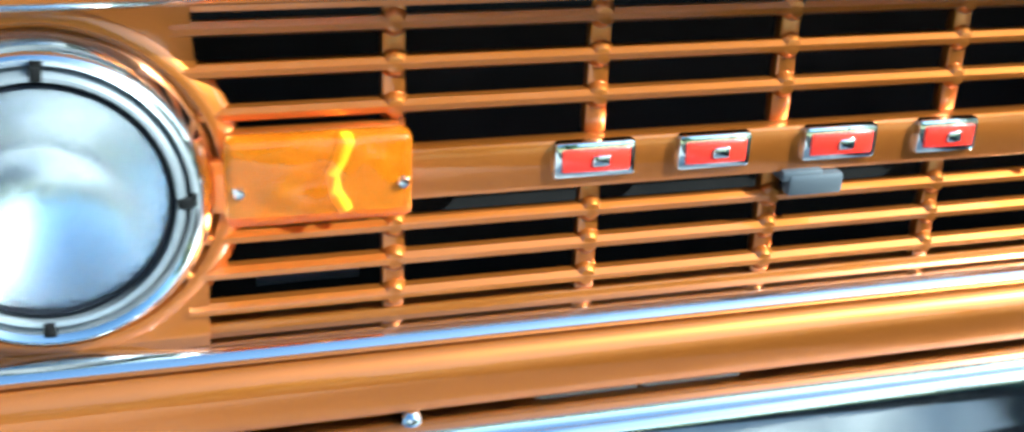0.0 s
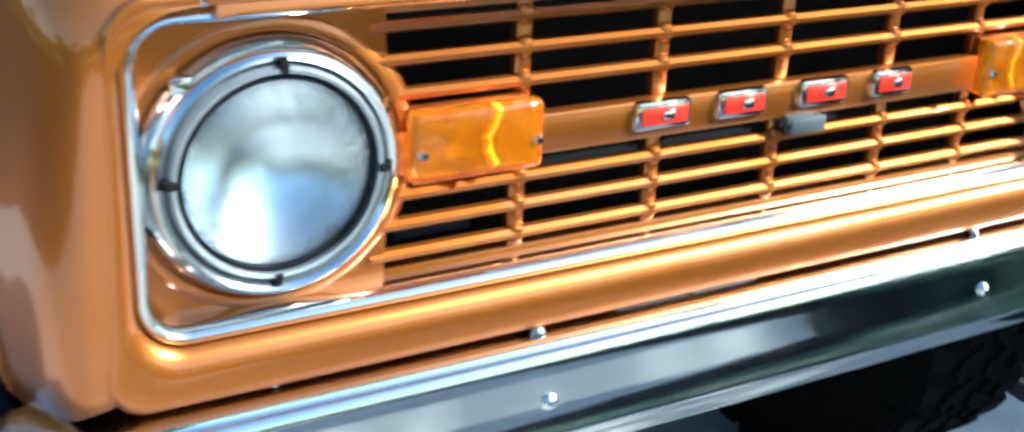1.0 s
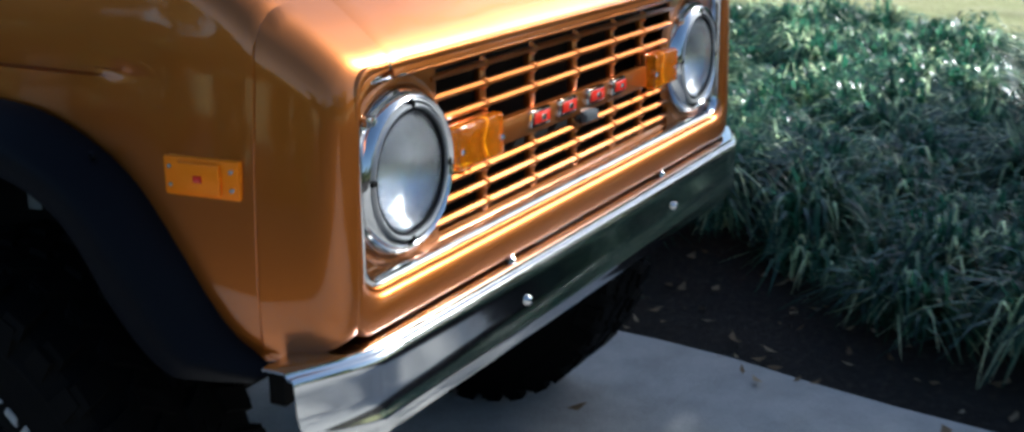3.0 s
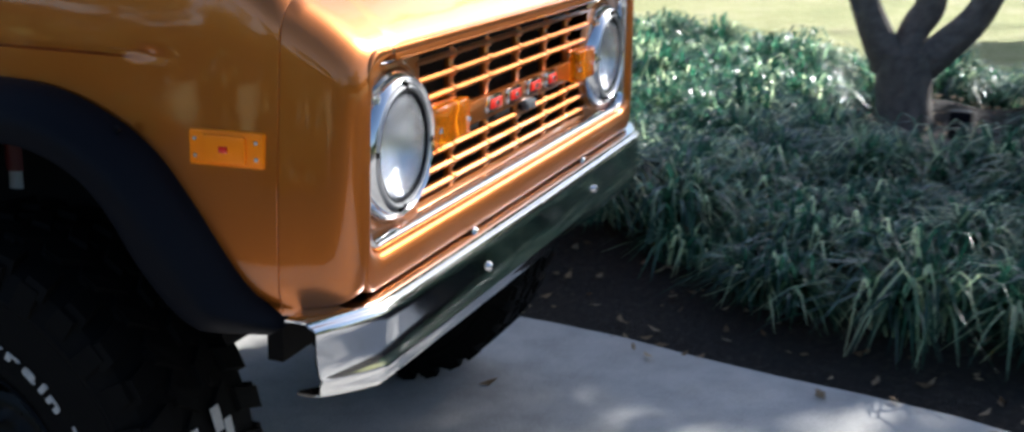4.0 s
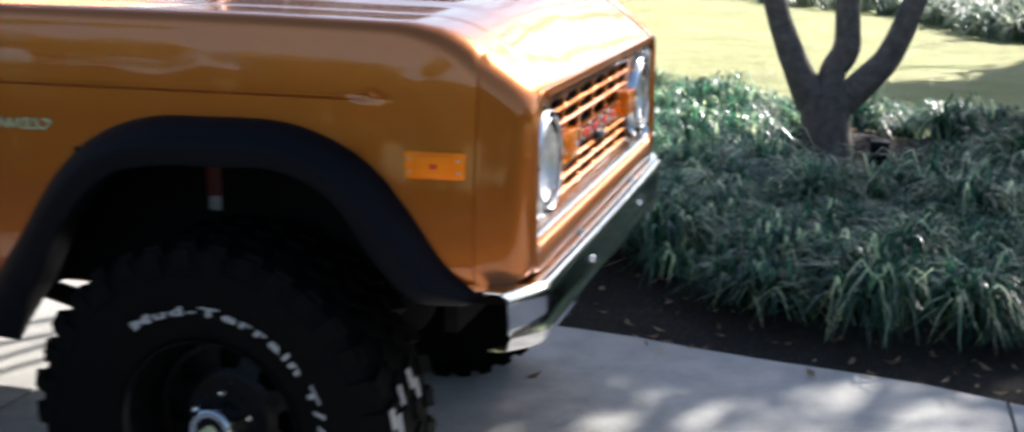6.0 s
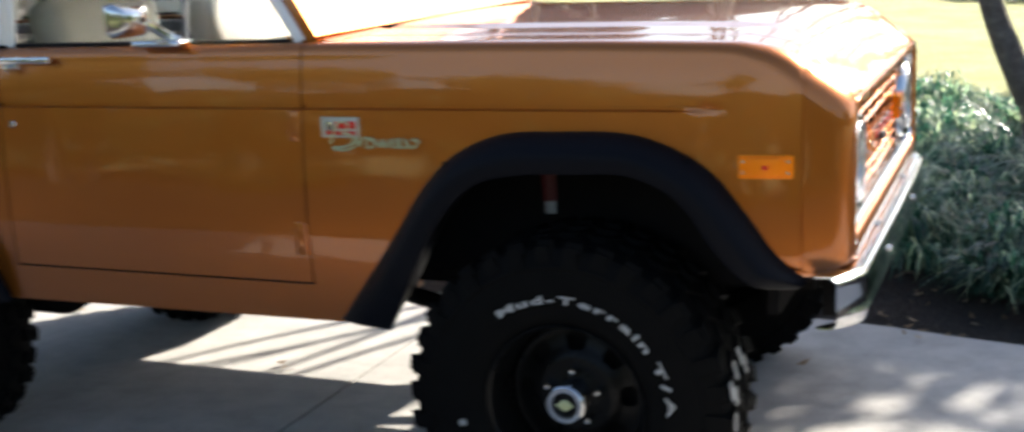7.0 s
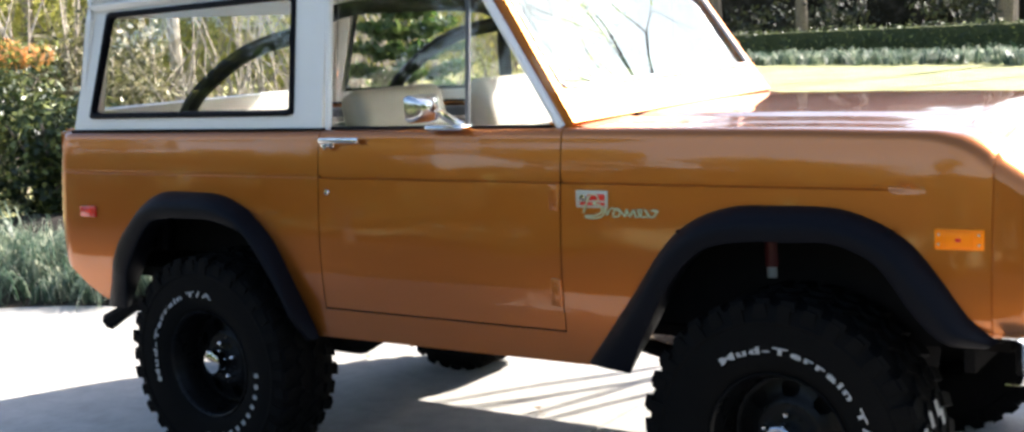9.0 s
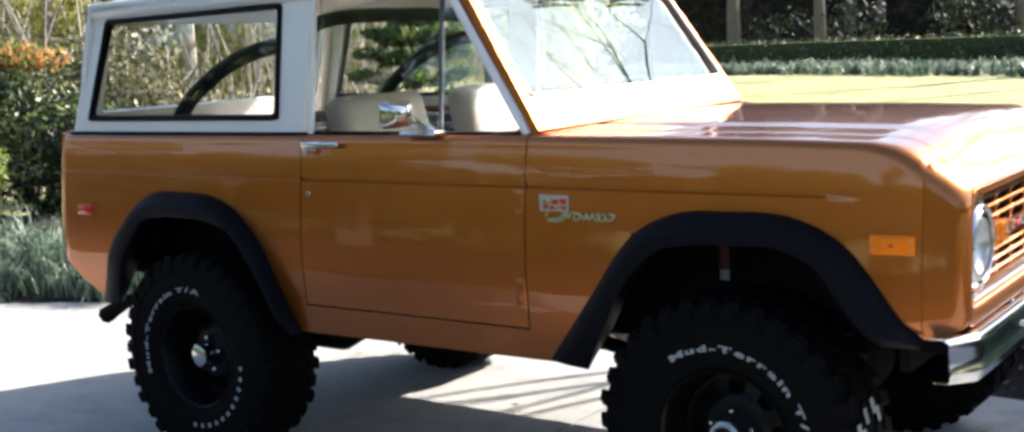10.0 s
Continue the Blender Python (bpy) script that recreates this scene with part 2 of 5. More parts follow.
BUSH_LEAF = leaf_material("yellow_green_leaf", ((0.0, (0.09, 0.13, 0.02)), (0.6, (0.21, 0.26, 0.045)), (1.0, (0.36, 0.40, 0.11))), share=0.4, gain=1.6)
GREEN_LEAF = leaf_material("evergreen_leaf", ((0.0, (0.025, 0.055, 0.012)), (0.6, (0.06, 0.11, 0.025)), (1.0, (0.13, 0.17, 0.05))))
WILD_LEAF = leaf_material("olive_brown_leaf", ((0.0, (0.035, 0.038, 0.015)), (0.6, (0.12, 0.115, 0.05)), (1.0, (0.42, 0.37, 0.24))), share=0.35)
# pale olive: the sunlight on the leaves is put into their colour
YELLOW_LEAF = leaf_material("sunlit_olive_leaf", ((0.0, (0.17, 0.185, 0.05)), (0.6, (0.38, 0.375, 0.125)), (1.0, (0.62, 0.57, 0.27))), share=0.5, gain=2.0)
RED_LEAF = leaf_material("red_tip_leaf", ((0.0, (0.08, 0.12, 0.03)), (0.45, (0.20, 0.20, 0.06)), (0.72, (0.46, 0.20, 0.06)), (1.0, (0.62, 0.32, 0.13))), share=0.5, gain=1.8)
DRY_LEAF = leaf_material("dry_brown_leaf", ((0.0, (0.12, 0.07, 0.035)), (0.5, (0.22, 0.15, 0.08)), (1.0, (0.40, 0.31, 0.20))), 0.8)
# near-black tones that stand for the shade within the far woods
BRUSH = material("distant_woods_in_shade", (0.09, 0.075, 0.05), 1.0, 0.0, Specular_IOR_Level=0.0)
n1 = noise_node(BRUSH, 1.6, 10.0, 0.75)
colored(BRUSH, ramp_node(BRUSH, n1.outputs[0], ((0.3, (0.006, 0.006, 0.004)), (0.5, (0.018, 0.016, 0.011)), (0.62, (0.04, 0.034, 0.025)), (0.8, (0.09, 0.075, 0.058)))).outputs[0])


# ---- mesh helpers ----
def part(name, bm, mat, parent=None, label="", angle=32.0, away=None):
    """One mesh object from a bmesh, under a thing or a part. away: a point that the faces of an open sheet look away from."""
    me = bpy.data.meshes.new(name)
    bmesh.ops.recalc_face_normals(bm, faces=bm.faces)
    if away and sum((f.calc_center_median() - Vector(away)).dot(f.normal) * f.calc_area() for f in bm.faces) < 0:
        bmesh.ops.reverse_faces(bm, faces=bm.faces)
    bm.to_mesh(me)
    bm.free()
    return mesh_part(name, me, mat, parent, label, angle)


def mesh_part(name, me, mat, parent=None, label="", angle=32.0):
    me.materials.append(mat)
    me.polygons.foreach_set("use_smooth", [True] * len(me.polygons))
    me.set_sharp_from_angle(angle=radians(angle))
    ob = new(name, me)
    ob.parent = parent
    if label:
        ob["label"] = label
    return ob


def thing(name, label, category, group="", kind="", at=(0, 0, 0)):
    ob = new(name)
    ob.location = at
    return tagged(ob, label, category, group, kind)


def solid(ob, thickness, offset=-1.0):
    """Gives a sheet its thickness, with crisp rims."""
    m = ob.modifiers.new("thickness", "SOLIDIFY")
    m.thickness, m.offset = thickness, offset
    me = bpy.data.meshes.new_from_object(ob.evaluated_get(bpy.context.evaluated_depsgraph_get()))
    ob.modifiers.clear()
    ob.data = me
    me.set_sharp_from_angle(angle=radians(40))
    return ob


def box(bm, x0, x1, y0, y1, z0, z1, bevel=0.0, segs=2):
    made = bmesh.ops.create_cube(bm, size=1.0, matrix=Matrix.Translation(((x0 + x1) / 2, (y0 + y1) / 2, (z0 + z1) / 2)) @ Matrix.Diagonal((x1 - x0, y1 - y0, z1 - z0, 1)))
    if bevel:
        edges = list({e for v in made["verts"] for e in v.link_edges})
        bmesh.ops.bevel(bm, geom=edges, offset=bevel, segments=segs, profile=0.5, affect="EDGES")


def grid(bm, rows, skip=None, closed=False):
    """Quads between rows of points; skip(i, j, centre) leaves a cell out."""
    vs = [[bm.verts.new(p) for p in row] for row in rows]
    for i in range(len(vs) - 1):
        n = len(vs[i])
        for j in range(n if closed else n - 1):
            q = (vs[i][j], vs[i + 1][j], vs[i + 1][(j + 1) % n], vs[i][(j + 1) % n])
            if skip and skip(i, j, sum((v.co for v in q), Vector()) / 4):
                continue
            bm.faces.new(q)
    loose = [v for v in bm.verts if not v.link_faces]
    bmesh.ops.delete(bm, geom=loose, context="VERTS")
    bmesh.ops.remove_doubles(bm, verts=bm.verts, dist=1e-5)
    return vs


def lathe(bm, profile, centre, axis="y", segs=48, start=0.0, sweep=2 * math.pi):
    """Turns (radius, along) pairs round an axis through centre."""
    full = abs(sweep - 2 * math.pi) < 1e-6
    n = segs if full else segs + 1
    rings = []
    for r, h in profile:
        ring = []
        for k in range(n):
            a = start + sweep * k / segs
            c, s = r * math.cos(a), r * math.sin(a)
            off = {"y": (c, h, s), "x": (h, c, s), "z": (c, s, h)}[axis]
            ring.append(bm.verts.new(Vector(centre) + Vector(off)))
        rings.append(ring)
    for a, b in zip(rings, rings[1:]):
        for k in range(n if full else n - 1):
            bm.faces.new((a[k], b[k], b[(k + 1) % n], a[(k + 1) % n]))
    bmesh.ops.remove_doubles(bm, verts=[v for ring in rings for v in ring], dist=1e-6)


def tube(bm, points, radii, segs=8, cap=True):
    """A round tube along points."""
    points = [Vector(p) for p in points]
    radii = [float(q) for q in radii] if isinstance(radii, (list, tuple)) else [radii] * len(points)
    up = Vector((0.13, 0.27, 0.95)).normalized()
    rings = []
    for i, p in enumerate(points):
        d = (points[min(i + 1, len(points) - 1)] - points[max(i - 1, 0)]).normalized()
        side = d.cross(up)
        if side.length < 0.05:
            side = d.cross(Vector((1, 0.1, 0)))
        side.normalize()
        up2 = side.cross(d)
        rings.append([bm.verts.new(p + radii[i] * (math.cos(2 * math.pi * k / segs) * side + math.sin(2 * math.pi * k / segs) * up2)) for k in range(segs)])
    for a, b in zip(rings, rings[1:]):
        for k in range(segs):
            bm.faces.new((a[k], b[k], b[(k + 1) % segs], a[(k + 1) % segs]))
    if cap:
        bm.faces.new(rings[0][::-1])
        bm.faces.new(rings[-1])


def smooth_line(points, per=6):
    """Catmull-Rom through 2D or 3D points."""
    p = [Vector(q) for q in points]
    p = [2 * p[0] - p[1]] + p + [2 * p[-1] - p[-2]]
    out = []
    for i in range(1, len(p) - 2):
        for k in range(per):
            t = k / per
            out.append(0.5 * (2 * p[i] + (p[i + 1] - p[i - 1]) * t + (2 * p[i - 1] - 5 * p[i] + 4 * p[i + 1] - p[i + 2]) * t * t + (3 * p[i] - p[i - 1] - 3 * p[i + 1] + p[i + 2]) * t**3))
    return out + [p[-2]]


def lerp_table(table, x):
    return float(np.interp(x, [a for a, _ in table], [b for _, b in table]))


def rounded_rect(x0, x1, z0, z1, r, per=8):
    out = []
    t, b = r if isinstance(r, tuple) else (r, r)  # radii of the upper and lower corners
    for cx, cz, a0, r in ((x1 - t, z1 - t, 0, t), (x0 + t, z1 - t, 90, t), (x0 + b, z0 + b, 180, b), (x1 - b, z0 + b, 270, b)):
        for k in range(per + 1):
            a = radians(a0 + 90 * k / per)
            out.append((cx + r * math.cos(a), cz + r * math.sin(a)))
    return out


def mirrored(bm):
    """Mirror a bmesh across the vehicle's middle."""
    bmesh.ops.transform(bm, matrix=Matrix.Diagonal((-1, 1, 1, 1)), verts=bm.verts)
    bmesh.ops.reverse_faces(bm, faces=bm.faces)
    return bm


# ---- setting: ground, driveway, bed ----
bm = bmesh.new()
bmesh.ops.create_grid(bm, x_segments=40, y_segments=40, size=300)
for v in bm.verts:
    v.co.z = -0.04
ground = tagged(part("ground", bm, LAWN), "pale dormant lawn under scattered trees", "lawn", kind="structure")

EDGE = ((-9.0, -4.0), (-4.0, -0.6), (-2.0, 0.55), (-1.4, 0.83), (-0.85, 1.03), (-0.25, 1.12), (0.05, 1.21), (0.45, 1.27), (5.0, 1.27), (5.9, 1.10), (6.5, 0.90), (6.9, 0.67), (7.8, -0.1), (9.0, -1.6), (10.5, -4.5))
driveway = thing("driveway", "pale concrete driveway with dark joints and leaf stains", "driveway", kind="structure")
for k in range(-4, 4):
    ya, yb = 1.88 + 3.05 * k + 0.006, 1.88 + 3.05 * (k + 1) - 0.006
    for xa, xb in ((-3.25, 99.0),):
        ys = [ya + (yb - ya) * i / 12 for i in range(13)]
        right = [(min(xb, lerp_table(EDGE, y)), y) for y in ys]
        right = [(x, y) for x, y in right if x > xa + 0.1]
        if len(right) < 2:
            continue
        bm = bmesh.new()
        low, high = right[0][1], right[-1][1]
        loop = [bm.verts.new((x, y, 0.0)) for x, y in right] + [bm.verts.new((xa, high, 0.0)), bm.verts.new((xa, low, 0.0))]
        f = bm.faces.new(loop)
        made = bmesh.ops.extrude_face_region(bm, geom=[f])
        for v in made["geom"]:
            if isinstance(v, bmesh.types.BMVert):
                v.co.z = -0.12
        part("slab", bm, CONCRETE, driveway)


def bed_height(x, y):
    inside = min(max((x - lerp_table(EDGE, y)) / 0.9, 0), 1)
    mounds = max(0, .5 + 1.3 * noise.noise(Vector((x * 1.25, y * 1.7, 8)))) * min(max(inside * 1.6 - .4, 0), 1)
    return -.015 + 0.05 * inside + (0.02 + 0.06 * inside) * noise.noise(Vector((x * 1.4, y * 1.4, 0))) + .15 * mounds


bm = bmesh.new()
rows = []
for i in range(130):
    y = -9.0 + 19.4 * i / 129
    xe = lerp_table(EDGE, y) + 0.02
    far = lerp_table(((-9, 5.0), (-3, 5.6), (-1, 6.0), (0.5, 6.9), (2.0, 7.3), (5, 6.5), (8, 7), (11, 9)), y)
    rows.append([(xe + (far - xe) * j / 40, y, bed_height(xe + (far - xe) * j / 40, y) if 0 < j < 40 else -0.05) for j in range(41)])
grid(bm, rows)
tagged(part("planting_bed", bm, MULCH), "planting bed of dark leaf mulch beside the driveway", "mulch bed", kind="structure")

# unseen dark ground, added so the paint mirrors less bright concrete
bm = bmesh.new()
grid(bm, [[(x, y, -.02 + .03 * noise.noise(Vector((x, y, 4)))) for x in np.linspace(-14, -3.27, 16)] for y in np.linspace(-16, 26, 40)])
tagged(part("mulch_bank", bm, MULCH), "unseen dark mulched bank added beyond the driveway to darken reflections", "mulch bed", kind="structure")

# ---- the vehicle ----
suv = thing("vintage_suv", "copper-orange vintage two-door off-road vehicle with cream hardtop", "car")

F_OUT = ((1.32, .571), (1.153, .797), (1.047, .948), (.95, 1.035), (.822, 1.083), (.684, 1.091), (.518, 1.09), (.407, 1.061), (.310, 1.006), (.230, .919), (.150, .808), (.080, .746))
F_IN = ((1.165, .56), (1.075, .71), (.99, .865), (.883, .968), (.76, .999), (.63, 1.004), (.497, 1.006), (.403, .974), (.342, .923), (.278, .833), (.202, .757), (.100, .732))
R_OUT = ((3.67, .585), (3.554, .846), (3.46, .95), (3.374, 1.021), (3.27, 1.07), (3.12, 1.076), (2.964, 1.072), (2.86, 1.045), (2.775, 1.0), (2.657, .888), (2.554, .697), (2.478, .549))
R_IN = ((3.53, .59), (3.42, .79), (3.34, .90), (3.264, .966), (3.17, .985), (3.05, .988), (2.934, .986), (2.83, .965), (2.746, .927), (2.633, .782), (2.56, .66), (2.52, .54))
ZTOP = ((-.0165, 1.150), (-.012, 1.158), (-.004, 1.168), (.004, 1.176), (.05, 1.213), (.1, 1.250), (.14, 1.276), (.18, 1.289), (.24, 1.299), (.6, 1.307), (1.4, 1.313), (4.0, 1.308))
BOTTOM = ((-.0165, .795), (-.016, .791), (-.014, .788), (-.010, .784), (-.004, .780), (.004, .776), (.014, .771), (.03, .764), (.07, .752), (.15, .745), (.9, .56), (2.6, .552), (3.3, .57), (3.62, .59), (3.70, .612), (3.80, .665), (3.90, .745), (3.96, .80))
INSET = ((.5, .034), (.56, .024), (.62, .0155), (.68, .009), (.74, .0042), (.80, .0012), (.86, .0004), (.92, .0022), (.98, .0058), (1.04, .0105), (1.10, .0155), (1.15, .020), (1.18, .0228), (1.205, .0257), (1.23, .0292), (1.255, .0338), (1.28, .039), (1.30, .044))


def skin(z, d=0.0):
    """The body side's distance from the middle at a height, and d beyond it."""
    return .8695 - lerp_table(INSET, z) + d


def in_polygon(poly, y, z):
    inside = False
    for (y0, z0), (y1, z1) in zip(poly, poly[1:] + poly[:1]):
        if (z0 > z) != (z1 > z) and y < y0 + (z - z0) * (y1 - y0) / (z1 - z0):
            inside = not inside
    return inside


def arch(outer, inner, w=0.55):
    mid = [(a[0] * (1 - w) + b[0] * w, a[1] * (1 - w) + b[1] * w) for a, b in zip(outer, inner)]
    return mid + [(mid[-1][0], 0.0), (mid[0][0], 0.0)]


ARCHES = (arch(F_OUT, F_IN), arch(R_OUT, R_IN))
DOOR_A, DOOR_B, DOOR_LOW = 1.4045, 2.436, 0.665
LEVELS = [.50, .53, .56, .60, .63, DOOR_LOW - .003, DOOR_LOW + .003] + [.70, .73, .742, .75, .76, .77, .78, .79, .80, .81, .82, .83, .84, .85] + [.88 + .03 * k for k in range(9)] + [1.130, 1.1405, 1.1435, 1.1515, 1.1535, 1.17, 1.19, 1.21, 1.23, 1.25, 1.262, 1.28]


NOSE_X = (.768, .778, .788, .797, .806, .814, .821, .828, .834, .840, .846, .8525)
NOSE_Y = (-.0165, -.016, -.014, -.010, -.004, .004, .014, .028, .045, .06, .074, .0925)


def edge_radius(y):
    """The fender's upper edge is rounder towards the nose."""
    u = min(max((.30 - y) / .25, 0), 1)
    return .034 + .036 * u * u * (3 - 2 * u)


def plan_x(y):
    """Half the body's width along its length: the fenders draw in towards the nose."""
    if y < .0925:
        return float(np.interp(y, NOSE_Y, NOSE_X))
    if y < .27:
        return .80 + .068 * math.sqrt(max(0, 1 - ((.27 - y) / .282) ** 2))
    return .868 + .003 * math.sin(math.pi * (y - .27) / 3.63)


def plan_samples():
    out = list(zip(NOSE_X, NOSE_Y))
    out += [(plan_x(y) - (.0022 if y == .094 else 0), y) for y in (.094, .0955, .11, .13, .155, .18, .205, .23, .255)]
    ys = [.28 + .0306 * k for k in range(116)]
    ys = sorted([y for y in ys if min(abs(y - DOOR_A), abs(y - DOOR_B)) > .012 and y < 3.81] + [DOOR_A - .0022, DOOR_A + .0022, DOOR_B - .0022, DOOR_B + .0022])
    out += [(plan_x(y), y) for y in ys]
    out += [(.80 + .068 * math.cos(radians(9 * k)), 3.868 + .085 * math.sin(radians(9 * k))) for k in range(11)]
    return out


def body_section(s, hx, y):
    zb, zt = lerp_table(BOTTOM, y), lerp_table(ZTOP, y)
    ledge = min(max((y - .275) / .15, 0), 1) ** 1.5 * (0.3 if y > DOOR_B else 1.0)
    er = edge_radius(y)
    pts = []
    for z in LEVELS:
        zc = min(max(z, zb), zt - er)
        cut = .010 * ledge if 1.141 < zc < 1.153 else 0
        near = min(max((.20 - y) / .10, 0), 1)
        low = min(max((zb + .055 - zc) / .055, 0), 1)
        curl = near * .034 * (1 - math.sqrt(1 - low * low * .98))
        turn = min(max((plan_x(y) - .80) / .068, 0), 1) if y < .2 else 1.0
        bulge = .018 * math.sin(math.pi * min(max((zc - .6) / .7, 0), 1)) if y > 3.86 else 0
        pts.append((s * (hx - lerp_table(INSET, zc) - cut - curl * turn), y + bulge * (y - 3.85) / .1 + .20 * curl * (1 - turn), zc))
    top = hx - lerp_table(INSET, zt - er)
    rx = er - .004
    for k in range(1, 7):
        a = radians(15 * k)
        pts.append((s * (top - rx * (1 - math.cos(a))), y, zt - er + er * math.sin(a)))
    inner = .668 if y < 1.40 else .775
    for k in range(1, 5):
        pts.append((s * (top - rx + (inner - top + rx) * k / 4), y, zt + .003 * k / 4))
    return pts


def body_side(s):
    samples = plan_samples()
    bm = bmesh.new()

    def skip(i, j, c):
        if any(in_polygon(a, c.y, c.z) for a in ARCHES):
            return True
        return DOOR_A - .0022 < c.y < DOOR_B + .0022 and c.z > DOOR_LOW - .003

    grid(bm, [body_section(s, hx, y) for hx, y in samples], skip)
    solid(part("body_side", bm, PAINT, suv, angle=40, away=(0, 2, .9)), .012)
    bm = bmesh.new()
    rows = [body_section(s, hx, y) for hx, y in samples if DOOR_A < y < DOOR_B]
    grid(bm, rows, lambda i, j, c: c.z < DOOR_LOW + .001)
    solid(part("door", bm, PAINT, suv, angle=40, away=(0, 2, .9)), .012)
    # dark backing and strips that put the shade into the panel gaps
    bm = bmesh.new()
    box(bm, *sorted((s * .80, s * .827)), DOOR_A - .05, DOOR_A + .05, .62, 1.19)
    box(bm, *sorted((s * .76, s * .81)), DOOR_A - .04, DOOR_A + .04, 1.15, 1.27)
    box(bm, *sorted((s * .80, s * .827)), DOOR_B - .05, DOOR_B + .05, .62, 1.19)
    box(bm, *sorted((s * .76, s * .81)), DOOR_B - .04, DOOR_B + .04, 1.15, 1.27)
    box(bm, *sorted((s * .79, s * .848)), DOOR_A - .05, DOOR_B + .05, DOOR_LOW - .05, DOOR_LOW + .05)
    part("door_seal", bm, NEAR_BLACK, suv)
    # dark strip just under the surface, drawn as the door gap's shade
    bm = bmesh.new()
    deep = lambda y, z: s * (plan_x(y) - lerp_table(INSET, z) - .0035)
    for yc in (DOOR_A, DOOR_B):
        grid(bm, [[(deep(yc, z), yc + w, z) for w in (-.002, .002)] for z in np.linspace(DOOR_LOW, 1.275, 30)])
    grid(bm, [[(deep(y, DOOR_LOW), y, DOOR_LOW + w) for w in (-.0028, .0028)] for y in np.linspace(DOOR_A, DOOR_B, 30)])
    part("door_gasket", bm, NEAR_BLACK, suv, "dark strip standing for shade in the door gap")
    bm = bmesh.new()
    box(bm, *sorted((s * .70, s * .78)), DOOR_A + .06, DOOR_B - .06, .72, 1.29, .02)
    part("door_trim_panel", bm, VINYL, suv, "beige inner door panel")
    for out, inn, in ((F_OUT, F_IN), (R_OUT, R_IN)):
        o, n = smooth_line(out, 5), smooth_line(inn, 5)
        rows = []
        for k, (a, b) in enumerate(zip(o, n)):
            m = lambda w: (a[0] * (1 - w) + b[0] * w, a[1] * (1 - w) + b[1] * w)
            end = min(1, .35 + min(k, len(o) - 1 - k) / 6)
            X = lambda d: s * (.862 + d * end + min(0, plan_x(a[0]) - .868))
            row = [(X(.0), *m(-.02)), (X(.012), *m(.0)), (X(.03), *m(.07)), (X(.058), *m(.24)), (X(.072), *m(.38)), (X(.079), *m(.50)), (X(.081), *m(.62)), (X(.083), *m(.97)), (X(.079), *m(1.03)), (X(.06), *m(1.02)), (X(.02), *m(.98)), (X(-.03), *m(.9))]
            rows.append(row)
        bm = bmesh.new()
        grid(bm, rows)
        part("fender_flare", bm, BLACK_PLASTIC, suv, "black textured plastic fender flare", 50)


for s in (-1, 1):
    body_side(s)

# flare screws
for y, z in ((.105, .746), (1.235, .63), (.35, 1.035), (.98, 1.01)):
    bm = bmesh.new()
    lathe(bm, ((0, -.006), (.005, -.006), (.007, 0)), (-.885 - min(0, plan_x(y) - .868), y, z), "x", 10)
    part("flare_screw", bm, BLACK_PLASTIC, suv)

# hood with a raised middle and a lip at the front
bm = bmesh.new()
rows = []
ys = [-.016, -.014, -.008, 0, .02, .05, .08, .1, .12, .14, .16, .18, .21, .25, .3] + [.3 + .06 * k for k in range(1, 18)]
for y in ys:
    row = []
    for k in range(73):
        x = -.6645 + 1.329 * k / 72
        u = abs(x)
        rise = min(max((.49 - u) / .07, 0), 1)
        rise = rise * rise * (3 - 2 * rise) * .005 * min(max((y - .1) / .2, 0), 1)
        edge = -.003 * max(0, 1 - (.6645 - u) / .004)
        row.append((x, y, lerp_table(ZTOP, y) + .003 + .012 * (1 - (x / .662) ** 2) * min(1, max(y / .2, 0)) + rise + edge - (.012 if y < -.015 else 0)))
    rows.append(row)
grid(bm, rows)
solid(part("hood", bm, PAINT, suv, "copper hood with raised centre panel", 30, away=(0, .6, 0)), .012)
bm = bmesh.new()
box(bm, -.70, .70, .03, 1.40, 1.10, 1.135)
part("engine_cover", bm, NEAR_BLACK, suv)
for s in (-1, 1):
    bm = bmesh.new()
    box(bm, *sorted((s * .655, s * .675)), .05, 1.36, 1.13, 1.19)
    part("hood_seal", bm, NEAR_BLACK, suv)

# cowl
bm = bmesh.new()
grid(bm, [[(x, y, z + .006 * (1 - (x / .8) ** 2)) for x in np.linspace(-.79, .79, 20)] for y, z in ((1.326, 1.300), (1.330, 1.313), (1.36, 1.318), (1.42, 1.322), (1.47, 1.33))])
solid(part("cowl", bm, PAINT, suv, away=(0, 1.4, 0)), .01)
bm = bmesh.new()
for k in range(26):
    x = -.42 + .84 * k / 25
    box(bm, x - .008, x + .008, 1.345, 1.385, 1.318, 1.3275)
part("cowl_vent", bm, NEAR_BLACK, suv)

# windshield frame, leaning back
WS = lambda u, w, d=0.0: Vector((u, 1.395 + .675 * w - .83 * d, 1.318 + w + .56 * d))  # u across, w up, d forward of the glass


def ws_half(w):
    return .79 - .12 * w


bm = bmesh.new()
outer = [(-ws_half(0), 0), (ws_half(0), 0), (ws_half(.55), .55), (-ws_half(.55), .55)]
inner = [(-.735, .105), (.735, .105), (.695, .495), (-.695, .495)]
ring = []
